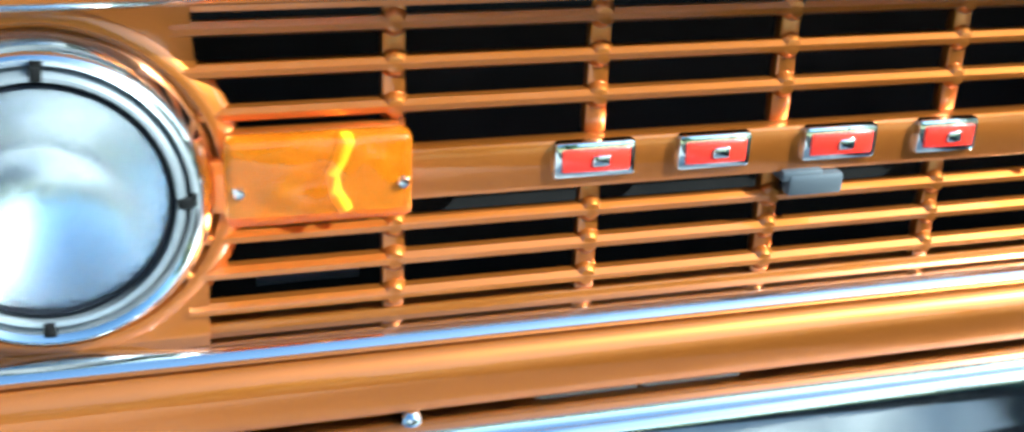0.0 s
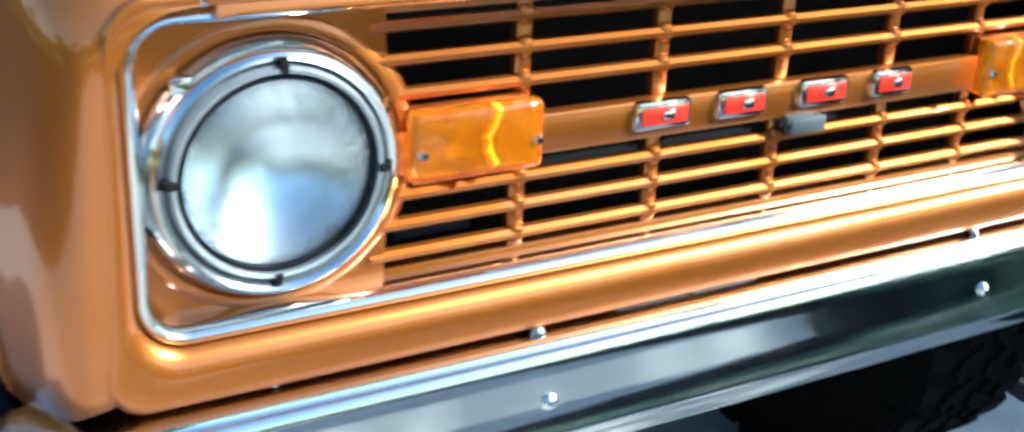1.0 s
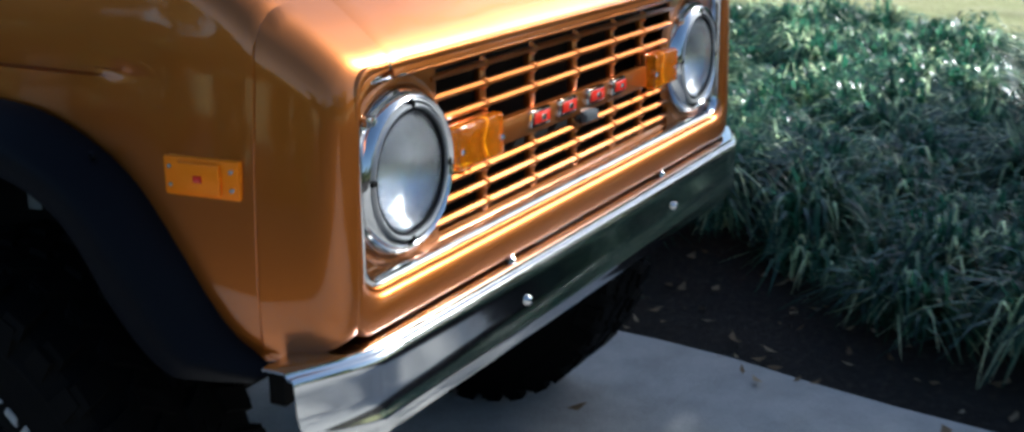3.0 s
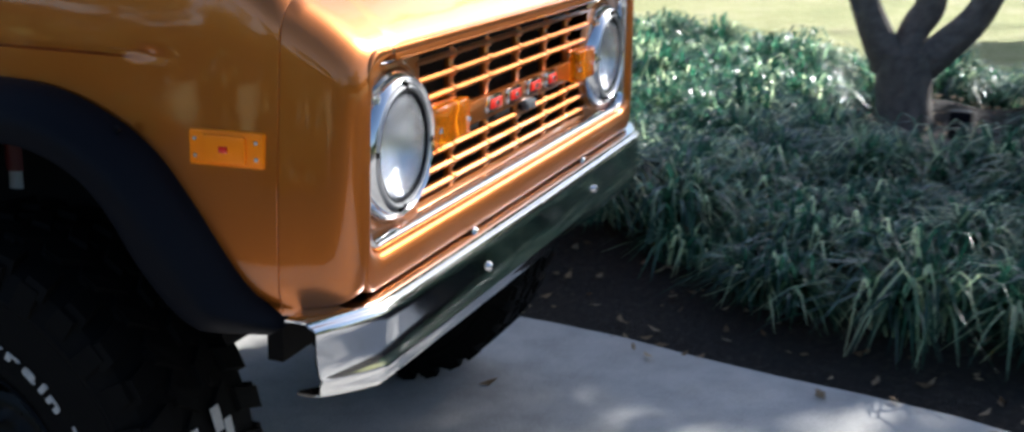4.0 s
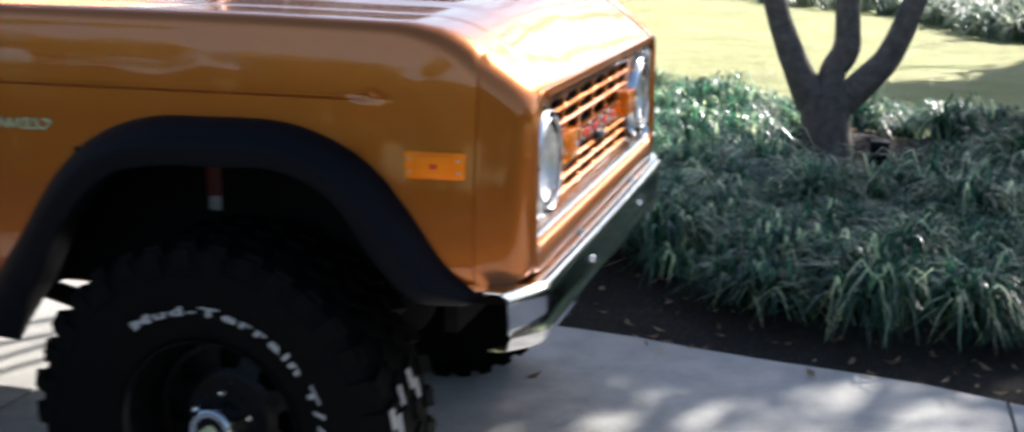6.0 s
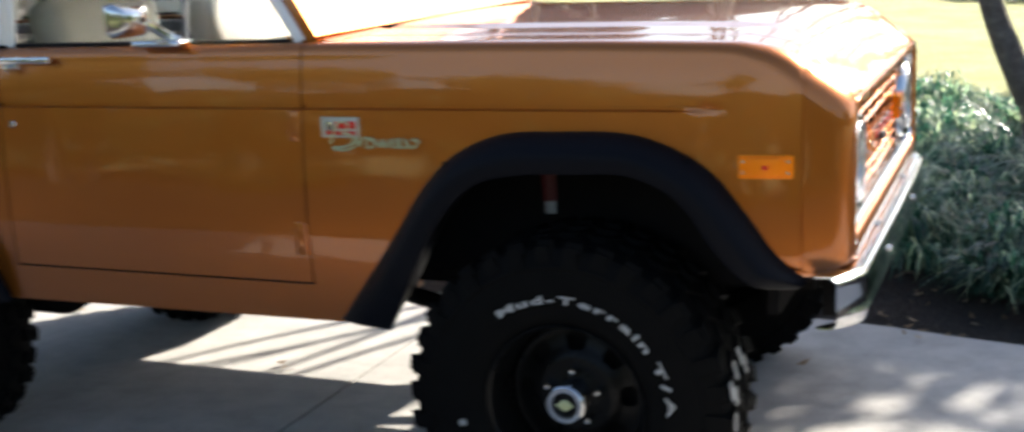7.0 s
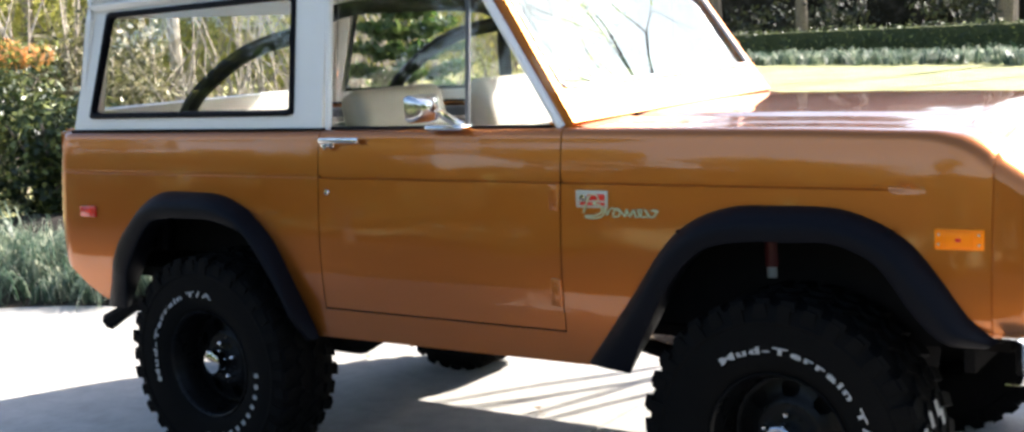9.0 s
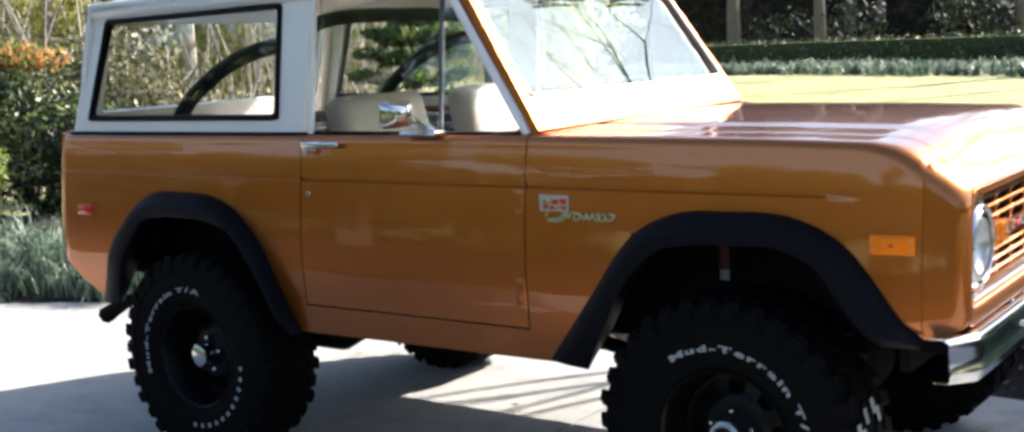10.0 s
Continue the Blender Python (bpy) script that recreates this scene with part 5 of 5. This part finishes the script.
def blade_arrays(clumps, per, length, height, width, segs=4):
    """Arching strap leaves round each clump (x, y, z, scale)."""
    n = len(clumps) * per
    c = np.repeat(np.array(clumps), per, axis=0)
    lock = np.repeat(rng.uniform(0, 2 * np.pi, n // 10 + 1), 10)[:n]
    a = lock + rng.normal(0, .16, n)
    lean = np.clip(np.repeat(rng.beta(3.0, 1.4, n // 10 + 1), 10)[:n] + rng.normal(0, .10, n), .05, 1)
    lng = length * c[:, 3] * rng.uniform(.65, 1.2, n) * (.30 + .85 * lean)
    hgt = height * c[:, 3] * rng.uniform(.65, 1.2, n) * (1.15 - .45 * lean)
    root = c[:, :3] + np.c_[rng.normal(0, .05, n), rng.normal(0, .05, n), np.zeros(n)]
    d = np.c_[np.cos(a), np.sin(a), np.zeros(n)]
    bend = np.c_[-np.sin(a), np.cos(a), np.zeros(n)]
    curl = rng.normal(0, .12, n)
    droop = rng.uniform(.9, 1.35, n)
    wid = width * rng.uniform(.7, 1.3, n)
    verts = np.zeros((n, (segs + 1) * 2, 3))
    for k in range(segs + 1):
        t = k / segs
        p = root + d * (lng * t ** 1.15)[:, None] + bend * (lng * curl * t * t)[:, None]
        p[:, 2] += hgt * (2.75 * t - 2.35 * droop * t * t)
        p[:, 2] = np.maximum(p[:, 2], root[:, 2] + .004)
        w = (wid * (1 - .93 * t ** 2.2) * .5)[:, None]
        side = bend + np.c_[np.zeros(n), np.zeros(n), rng.normal(0, .15, n)]
        verts[:, 2 * k], verts[:, 2 * k + 1] = p - side * w, p + side * w
    m = (segs + 1) * 2
    quad = np.array([[2 * k, 2 * k + 1, 2 * k + 3, 2 * k + 2] for k in range(segs)])
    faces = (np.arange(n)[:, None, None] * m + quad[None]).reshape(-1, 4)
    return verts.reshape(-1, 3), faces


def scatter(x0, x1, y0, y1, step, keep):
    out = []
    for x in np.arange(x0, x1, step):
        for y in np.arange(y0, y1, step):
            px, py = x + rng.uniform(-.45, .45) * step, y + rng.uniform(-.45, .45) * step
            k = keep(px, py)
            if k:
                out.append((px, py, bed_height(px, py), k * rng.uniform(.6, 1.3)))
    return out


def near_bed(x, y):
    d = x - lerp_table(EDGE, y)
    far = lerp_table(((-9, 5.0), (-3, 5.6), (-1, 5.9), (.5, 6.8), (2.0, 7.2), (5, 6.5)), y) - x
    trunk = math.hypot((x - 4.85) / 1.0, (y + .55) / .75)
    gap = noise.noise(Vector((x * .7 + 3, y * .7, 2)))
    if d < .34 + .16 * noise.noise(Vector((x * 2, y * 2, 5))) or far < .1 or trunk < .75:
        return 0
    if 3.75 < x < 4.8 and -1.35 < y < .05:
        return 0
    if gap > .48:
        return 0
    return (.8 + .35 * min(1, d)) * (.9 + .55 * noise.noise(Vector((x * 1.5, y * 1.5, 1))))


clumps = scatter(1.6, 7.2, -4.2, 3.4, .27, near_bed)
v, f = blade_arrays(clumps, 270, .29, .250, .0145, 4)
tagged(raw_mesh("liriope_bed", v, f, BLADE), "dense mounds of arching dark blue-green liriope", "ground cover", kind="stuff")


def back_border(x, y):
    d = x - lerp_table(EDGE, y)
    return 1.05 if .12 < d < 2.0 and noise.noise(Vector((x, y, 9))) < .35 else 0


v, f = blade_arrays(scatter(-2.5, 4.0, 5.2, 10.3, .19, back_border), 40, .33, .32, .011)
tagged(raw_mesh("liriope_border", v, f, FAR_BLADE), "grey-green liriope border behind the driveway", "ground cover", kind="stuff")


def far_line(t):
    """The far edge of the lawn, a curve in plan."""
    p = smooth_line([(12.0, -6.0), (14.0, -3.1), (18.8, -1.3), (26.0, 3.2), (33.5, 8.8), (38.7, 17.8), (42, 28)], 10)
    i = min(int(t * (len(p) - 1)), len(p) - 2)
    return p[i].lerp(p[i + 1], t * (len(p) - 1) - i)


def line_normal(t):
    d = far_line(min(t + .01, 1)) - far_line(max(t - .01, 0))
    return Vector((d[1], -d[0])).normalized()


far_clumps = []
for k in range(1500):
    t = rng.uniform(0, 1)
    p = far_line(t) + line_normal(t) * (rng.uniform(0, 3.2) + .25 * math.sin(40 * t))
    far_clumps.append((p[0], p[1], -.04, rng.uniform(1.1, 1.8)))
v, f = blade_arrays(far_clumps, 20, .36, .34, .034, 3)
tagged(raw_mesh("far_liriope_border", v, f, FAR_BLADE), "sunlit liriope border across the lawn", "ground cover", kind="stuff")


def leaf_arrays(centres, radii, n, size, shell=.55, flat=1.0):
    """Small bent leaves filling ellipsoids, denser at their skins."""
    centres, radii = np.array(centres, float), np.array(radii, float)
    which = rng.choice(len(centres), n, p=(radii.prod(1) ** .67) / (radii.prod(1) ** .67).sum())
    u = rng.normal(size=(n, 3))
    u /= np.linalg.norm(u, axis=1)[:, None]
    r = (shell + (1 - shell) * rng.uniform(0, 1, n) ** .6) * (1 + rng.normal(0, .10, n))
    pos = centres[which] + u * r[:, None] * radii[which]
    nrm = u + rng.normal(0, .55, (n, 3))
    nrm /= np.linalg.norm(nrm, axis=1)[:, None]
    t1 = np.cross(nrm, rng.normal(size=(n, 3)))
    t1 /= np.linalg.norm(t1, axis=1)[:, None]
    t2 = np.cross(nrm, t1)
    s = (size * rng.uniform(.6, 1.4, n))[:, None]
    verts = np.stack([pos - t1 * s, pos + t2 * s * .42 - nrm * s * .12, pos + t1 * s, pos - t2 * s * .42 - nrm * s * .12], 1)
    faces = np.arange(n * 4).reshape(n, 4)
    return verts.reshape(-1, 3), faces


def shrub(name, label, x, y, rx, ry, tall, n, size, mat, lumps=9, seed=0, category="shrub", group=""):
    """A bush: short stems and a crown of many leaves in uneven lumps."""
    local = np.random.default_rng(seed + 11)
    bush = thing(name, label, category, group, at=(x, y, -.04))
    bm = bmesh.new()
    for k in range(7):
        a = local.uniform(0, 6.28)
        tube(bm, [(0, 0, 0), (.3 * rx * math.cos(a), .3 * ry * math.sin(a), tall * .4), (.7 * rx * math.cos(a + .3), .7 * ry * math.sin(a + .3), tall * .8)], [.035, .025, .008], 6)
    part("stem", bm, BARK, bush)
    cs, rs = [], []
    for k in range(lumps):
        a, q = local.uniform(0, 6.28), local.uniform(.0, .62)
        h = local.uniform(.28, .80)
        cs.append((rx * q * math.cos(a), ry * q * math.sin(a), tall * h))
        g = local.uniform(.34, .55)
        rs.append((rx * g, ry * g, tall * g * .58))
    v, f = leaf_arrays(cs, rs, n, size)
    v[:, 2] = np.maximum(v[:, 2], .02)
    ob = raw_mesh("crown", v, f, mat)
    ob.parent = bush
    return bush


def grow(bm, p, d, r, length, depth, local, tips, spread=.55, segs=7):
    """A limb with bends that splits into thinner limbs."""
    pts, rad = [p.copy()], [r]
    for k in range(4):
        d = (d + Vector((local.normal(0, .09), local.normal(0, .09), local.normal(.03, .05)))).normalized()
        p = p + d * length / 4
        pts.append(p.copy())
        rad.append(r * (1 - .36 * (k + 1) / 4))
    tube(bm, pts, rad, segs, cap=False)
    if depth == 0:
        tips.append(p)
        return
    for k in range(2 if local.uniform() < .55 else 3):
        a = Vector((local.normal(0, spread), local.normal(0, spread), local.normal(.12, .3)))
        grow(bm, pts[-1] if k < 2 else pts[2], (d + a).normalized(), rad[-1] * local.uniform(.62, .85), length * local.uniform(.65, .9), depth - 1, local, tips, spread, max(4, segs - 1))


# the tree in the bed: a short trunk that parts into three limbs
tree_bed = thing("bare_tree", "grey-brown bare tree with three limbs from a low fork", "tree", at=(0, 0, 0))
bm = bmesh.new()
tube(bm, [(4.80, -.47, -.02), (4.80, -.465, .10), (4.80, -.45, .25), (4.80, -.44, .40), (4.80, -.43, .50)], [.205, .165, .150, .158, .150], 16, cap=False)
part("trunk", bm, BARK, tree_bed)
local = np.random.default_rng(3)
for pts, rad in (
    (((4.80, -.36, .42), (4.79, -.27, .60), (4.78, -.19, .78), (4.78, -.11, 1.0), (4.75, .02, 1.45)), (.105, .09, .080, .072, .062)),
    (((4.82, -.44, .45), (4.86, -.47, .62), (4.88, -.54, .76), (4.90, -.53, 1.0), (4.95, -.50, 1.5)), (.100, .082, .085, .075, .06)),
    (((4.82, -.52, .42), (4.84, -.66, .56), (4.85, -.78, .70), (4.85, -.86, .88), (4.86, -.92, 1.06), (4.9, -1.08, 1.5)), (.100, .090, .080, .075, .070, .06)),
):
    bm = bmesh.new()
    line = smooth_line(pts, 4)
    tube(bm, line, list(np.interp(np.linspace(0, 1, len(line)), np.linspace(0, 1, len(rad)), rad)), 12, cap=False)
    tips = []
    end = Vector(pts[-1])
    d = (end - Vector(pts[-2])).normalized()
    grow(bm, end, d, rad[-1], 1.3, 5, local, tips, .42, 8)
    part("limb", bm, BARK, tree_bed)
bm = bmesh.new()
tube(bm, [(4.90, -.53, .80), (4.88, -.57, .86)], [.05, .038], 10)
part("limb_stub", bm, BARK, tree_bed)

# low black garden uplight
light_box = thing("garden_uplight", "small black garden uplight on a stake", "garden light", at=(4.30, -.77, bed_height(4.30, -.77)))
bm = bmesh.new()
box(bm, -.05, .05, -.055, .055, .03, .17, .012)
part("housing", bm, BLACK_PLASTIC, light_box)
bm = bmesh.new()
tube(bm, [(0, 0, -.08), (0, 0, .05)], .012, 8)
part("stake", bm, BLACK_PLASTIC, light_box)


def leafy_tree(x, y, tall, spread_r, n, seed, mat, label, size=.09, clear=.25):
    local = np.random.default_rng(seed)
    t = thing("evergreen_tree", label, "tree", at=(x, y, -.05))
    bm = bmesh.new()
    tips = []
    tube(bm, [(0, 0, 0), (.03, .02, tall * .2), (0, .05, tall * .4)], [.17, .13, .11], 10, cap=False)
    grow(bm, Vector((0, .05, tall * .4)), Vector((0, 0, 1)), .11, tall * .25, 2, local, tips, .7, 7)
    part("trunk", bm, BARK, t)
    cs, rs = [], []
    for k in range(16):
        a, q, h = local.uniform(0, 6.28), local.uniform(0, .8), local.uniform(clear, .9)
        w = spread_r * (1.05 - .6 * h)
        cs.append((w * q * math.cos(a), w * q * math.sin(a), tall * h))
        g = local.uniform(.3, .5)
        rs.append((spread_r * g, spread_r * g, tall * g * .30))
    v, f = leaf_arrays(cs, rs, n, size, .35)
    ob = raw_mesh("crown", v, f, mat)
    ob.parent = t
    return t


# shrubs behind the driveway
for k, (x, y, rx, ry, tall) in enumerate(((3.3, 11.2, 1.45, 1.1, 1.95),)):
    bush = shrub("red_tip_shrub", "dark evergreen shrub with orange-red new leaf tips", x, y, rx, ry, tall, 9000, .042, HEDGE_LEAF, 11, k + 1)
    local = np.random.default_rng(k + 40)
    cs = [(rx * .75 * q * math.cos(a), ry * .75 * q * math.sin(a), tall * h) for q, a, h in zip(local.uniform(0, 1, 16), local.uniform(0, 6.28, 16), local.uniform(.84, 1.02, 16))]
    v, f = leaf_arrays(cs, [(.36, .32, .17)] * 16, 5200, .042, .3)
    ob = raw_mesh("young_foliage", v, f, RED_LEAF)
    ob.parent = bush
    ob["label"] = "orange-red young leaves"
# dark green shrubs whose leaf colour is deepened for the shade on them
shrub("dark_shrub", "dark green broadleaf shrub behind the driveway, deepened for shade", 3.5, 9.8, .75, .7, 1.35, 4200, .05, HEDGE_LEAF, 9, 3)
shrub("dark_shrub", "dark green broadleaf shrub behind the driveway, deepened for shade", 2.5, 11.4, 1.0, .9, 1.35, 4200, .05, HEDGE_LEAF, 9, 4)
shrub("clipped_bush", "bright yellow-green clipped bush", 2.1, 9.75, .48, .48, 1.0, 6200, .032, BUSH_LEAF, 10, 5)
shrub("wild_shrub", "loose olive-brown wild shrub in sunlight", 5.9, 11.9, 1.4, 1.2, 2.2, 5200, .048, WILD_LEAF, 12, 6)
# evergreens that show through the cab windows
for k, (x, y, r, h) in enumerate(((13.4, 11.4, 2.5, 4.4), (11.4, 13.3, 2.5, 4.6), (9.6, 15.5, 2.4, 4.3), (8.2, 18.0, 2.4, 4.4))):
    shrub("holly_shrub", "tall olive-green evergreen shrub, leaf colour lightened for sunlight", x, y, r, r * .9, h, 19000, .060, YELLOW_LEAF, 16, 20 + k, group="evergreens beyond the driveway")
# young pine
pine = thing("young_pine", "young green pine with whorled branches", "tree", at=(4.9, 6.6, -.04))
bm = bmesh.new()
tube(bm, [(0, 0, 0), (.02, 0, 1.0), (0, .02, 2.1)], [.05, .035, .012], 8)
part("trunk", bm, PALE_BARK, pine)
cs, rs = [], []
for k in range(9):
    for j in range(6):
        a, h = j * 1.05 + k * .4, .5 + .19 * k
        q = .75 - .068 * k
        for w in (.5, .85, 1.1):
            cs.append((q * w * math.cos(a), q * w * math.sin(a), h + .14 * w))
            rs.append((.13, .13, .055))
v, f = leaf_arrays(cs, rs, 7000, .05, .1)
ob = raw_mesh("needles", v, f, GREEN_LEAF)
ob.parent = pine

# clipped hedge across the lawn
hv, hf = [], []
hedge = thing("clipped_hedge", "long dark clipped hedge beyond the lawn", "hedge")
cs, rs = [], []
for k in range(60):
    t = .18 + .82 * k / 59
    p = far_line(t) + line_normal(t) * 6.2
    cs.append((p[0], p[1], .55))
    rs.append((.85, .85, .62))
v, f = leaf_arrays(cs, rs, 30000, .075, .7)
v[:, 2] = np.clip(v[:, 2], 0, 1.22)
ob = raw_mesh("foliage", v, f, HEDGE_LEAF)
ob.parent = hedge
bm = bmesh.new()
rows = []
for k in range(60):
    t = .18 + .82 * k / 59
    n2 = line_normal(t)
    p = far_line(t) + n2 * 6.2
    rows.append([(p[0] + n2[0] * w, p[1] + n2[1] * w, z) for w, z in ((-.6, 0), (-.6, 1.0), (.6, 1.0), (.6, 0))])
grid(bm, rows)
part("hedge_core", bm, HEDGE_LEAF, hedge)


# woods all round, far behind: trunks, dry stems and understorey
def bare_tree(x, y, tall, r, seed, mat, depth=3):
    local = np.random.default_rng(seed)
    t = thing("woodland_tree", "tall bare woodland tree with grey bark", "tree", "woodland trees", at=(x, y, -.1))
    bm = bmesh.new()
    tips = []
    top = tall * .45
    tube(bm, [(0, 0, 0), (local.normal(0, .05), local.normal(0, .05), top * .5), (local.normal(0, .1), local.normal(0, .1), top)], [r * 1.15, r * .95, r * .8], 9, cap=False)
    part("trunk", bm, mat, t)
    bm = bmesh.new()
    grow(bm, Vector((0, 0, top)), Vector((local.normal(0, .1), local.normal(0, .1), 1)), r * .8, tall * .2, depth, local, tips, .5, 6)
    part("branches", bm, mat, t)
    return t


for k in range(34):
    t = .12 + .88 * (k + rng.uniform(-.35, .35)) / 33
    p = far_line(min(max(t, 0), 1)) + line_normal(min(max(t, 0), 1)) * rng.uniform(8.5, 22)
    if p[1] < -5 and p[0] > 20:
        continue
    bare_tree(p[0], p[1], rng.uniform(11, 18), rng.uniform(.16, .34), 100 + k, BARK, 3)
for k in range(30):
    a = radians(44 + 62 * k / 29 + rng.uniform(-1, 1))
    d = rng.uniform(17, 32)
    bare_tree(-4 + d * math.cos(a), -1 + d * math.sin(a), rng.uniform(8, 14), rng.uniform(.07, .18), 200 + k, PALE_BARK, 3)
# dry understorey stems behind the shrubs
bm = bmesh.new()
local = np.random.default_rng(5)
for k in range(420):
    a, d = radians(local.uniform(40, 75)), local.uniform(15.5, 24)
    x, y = -4 + d * math.cos(a), -1 + d * math.sin(a)
    h = local.uniform(1.2, 3.6)
    tube(bm, [(x, y, 0), (x + local.normal(0, .15), y + local.normal(0, .15), h * .5), (x + local.normal(0, .35), y + local.normal(0, .35), h)], [.022, .016, .006], 4, cap=False)
for k in range(170):
    a, d = radians(local.uniform(33, 51)), local.uniform(12.6, 15.4)
    x, y = -4 + d * math.cos(a), -1 + d * math.sin(a)
    h = local.uniform(1.0, 2.8)
    tube(bm, [(x, y, 0), (x + local.normal(0, .2), y + local.normal(0, .2), h * .5), (x + local.normal(0, .5), y + local.normal(0, .5), h)], [.011, .008, .003], 4, cap=False)
tagged(part("dry_brush", bm, PALE_BARK), "tangle of dry pale stems behind the shrubs", "brush", kind="stuff")
# understorey of evergreen and dry leaves along the woods, shade put into their colour
cs, rs = [], []
for k in range(90):
    t = k / 89
    p = far_line(t) + line_normal(t) * rng.uniform(9, 24)
    cs.append((p[0], p[1], rng.uniform(.5, 2.6)))
    rs.append((rng.uniform(1, 2.2), rng.uniform(1, 2.2), rng.uniform(.7, 1.8)))
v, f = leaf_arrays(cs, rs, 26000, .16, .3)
tagged(raw_mesh("woodland_understorey", v, f, WOODS_LEAF), "evergreen understorey of the woods, its dark colour standing for shade", "undergrowth", kind="stuff")

# wooded rise that closes the view on every side, shade put into its colour
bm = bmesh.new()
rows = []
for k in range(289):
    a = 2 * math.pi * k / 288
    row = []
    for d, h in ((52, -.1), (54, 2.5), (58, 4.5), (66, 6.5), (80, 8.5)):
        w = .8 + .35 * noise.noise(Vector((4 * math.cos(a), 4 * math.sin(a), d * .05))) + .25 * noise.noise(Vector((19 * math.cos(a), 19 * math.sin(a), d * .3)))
        # raised over part of the circle to put dark woods into reflections
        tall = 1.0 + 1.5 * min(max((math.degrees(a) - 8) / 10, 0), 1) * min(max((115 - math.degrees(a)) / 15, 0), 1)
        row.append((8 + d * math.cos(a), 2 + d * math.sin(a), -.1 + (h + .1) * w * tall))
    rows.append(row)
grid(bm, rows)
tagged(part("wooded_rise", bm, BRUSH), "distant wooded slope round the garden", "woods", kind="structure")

# unseen trees added across the driveway to be mirrored in paint and glass
for k in range(15):
    leafy_tree(-9.0 + rng.uniform(-.7, .7), -14 + 2.6 * k, rng.uniform(3.3, 5.2) if k > 8 else rng.uniform(2.0, 3.8), 1.8, 7500 if k > 8 else 5600, 300 + k, GREEN_LEAF if k % 4 == 1 else HEDGE_LEAF, "unseen dense evergreen added across the driveway for reflections", .085, .10)
for k, x in enumerate((-6, -2.5, 1.0)):
    leafy_tree(x, -16, 6.5, 2.5, 4200, 330 + k, GREEN_LEAF, "unseen dense evergreen added across the driveway for reflections", .16, .12)
# unseen trees added so that their shade falls on bed, driveway and lawn
leafy_tree(8.45, -3.95, 5.3, 2.0, 8000, 400, GREEN_LEAF, "unseen evergreen added to shade the planting bed", .11, .38)
leafy_tree(9.9, -4.95, 7.4, 2.0, 2300, 403, GREEN_LEAF, "unseen evergreen added to shade the driveway", .11, .60)
leafy_tree(6.0, -4.7, 5.0, 1.5, 3200, 404, GREEN_LEAF, "unseen evergreen added to shade the driveway", .11, .45)
leafy_tree(6.75, -2.75, 5.5, 1.2, 1900, 402, GREEN_LEAF, "unseen evergreen added to shade the driveway", .11, .50)
leafy_tree(13.7, -3.9, 5.2, 1.8, 4500, 401, GREEN_LEAF, "unseen evergreen added to shade the lawn", .14, .35)
# unseen bare trees, added for dappled shade and branches in the windshield
bare_tree(12.0, -5.3, 11.5, .16, 520, BARK, 5)
for k, (x, y, h) in enumerate(((22.0, -7.5, 16.0), (24.0, -9.5, 17.0))):
    bare_tree(x, y, h, .15, 530 + k, BARK, 4)
for k, (x, y) in enumerate(((10, -7), (21, -9), (7, -10), (26, -8))):
    bare_tree(x, y, 9.5, .16, 500 + k, BARK, 4)


# fallen leaves on the concrete and the mulch
def fallen(points, size):
    n = len(points)
    p = np.array(points)
    a = rng.uniform(0, 6.28, n)
    s = size * rng.uniform(.6, 1.4, n)
    d1, d2 = np.c_[np.cos(a), np.sin(a), rng.normal(0, .25, n)] * s[:, None], np.c_[-np.sin(a), np.cos(a), rng.normal(0, .25, n)] * (s * .55)[:, None]
    up = np.c_[np.zeros(n), np.zeros(n), rng.uniform(.15, .5, n) * s]
    v = np.stack([p - d1 + up, p - d2 * .9, p + d1 + up * .6, p + d2 * .9], 1).reshape(-1, 3)
    return v, np.arange(n * 4).reshape(n, 4)


pts = []
for k in range(380):
    y = rng.uniform(-4, 3)
    x = lerp_table(EDGE, y) + abs(rng.normal(0, .45)) + .02
    pts.append((x, y, bed_height(x, y) + .012))
for k in range(320):
    x, y = rng.normal(4.9, .75), rng.normal(-.5, .5)
    pts.append((x, y, bed_height(x, y) + .02))
for k in range(420):
    y = rng.uniform(5.5, 10)
    x = lerp_table(EDGE, y) + rng.uniform(.0, 2.4)
    pts.append((x, y, bed_height(x, y) + .015))
v, f = fallen(pts, .021)
tagged(raw_mesh("leaf_litter", v, f, DRY_LEAF), "dry brown leaves over the mulch", "leaf litter", kind="stuff")
pts = [(.155, 2.20, .012), (.19, 2.24, .014), (.68, .35, .01), (.12, 2.16, .012)] + [(rng.uniform(-2, 1.1), rng.uniform(-1.6, 6), .012) for k in range(16)] + [(lerp_table(EDGE, y) - abs(rng.normal(0, .10)), y, .012) for y in rng.uniform(-2, 2.5, 26)]
pts = [q for q in pts if q[0] < lerp_table(EDGE, q[1]) - .01]
v, f = fallen(pts, .021)
tagged(raw_mesh("driveway_leaves", v, f, DRY_LEAF), "a few dry leaves scattered on the concrete", "fallen leaves", kind="stuff")
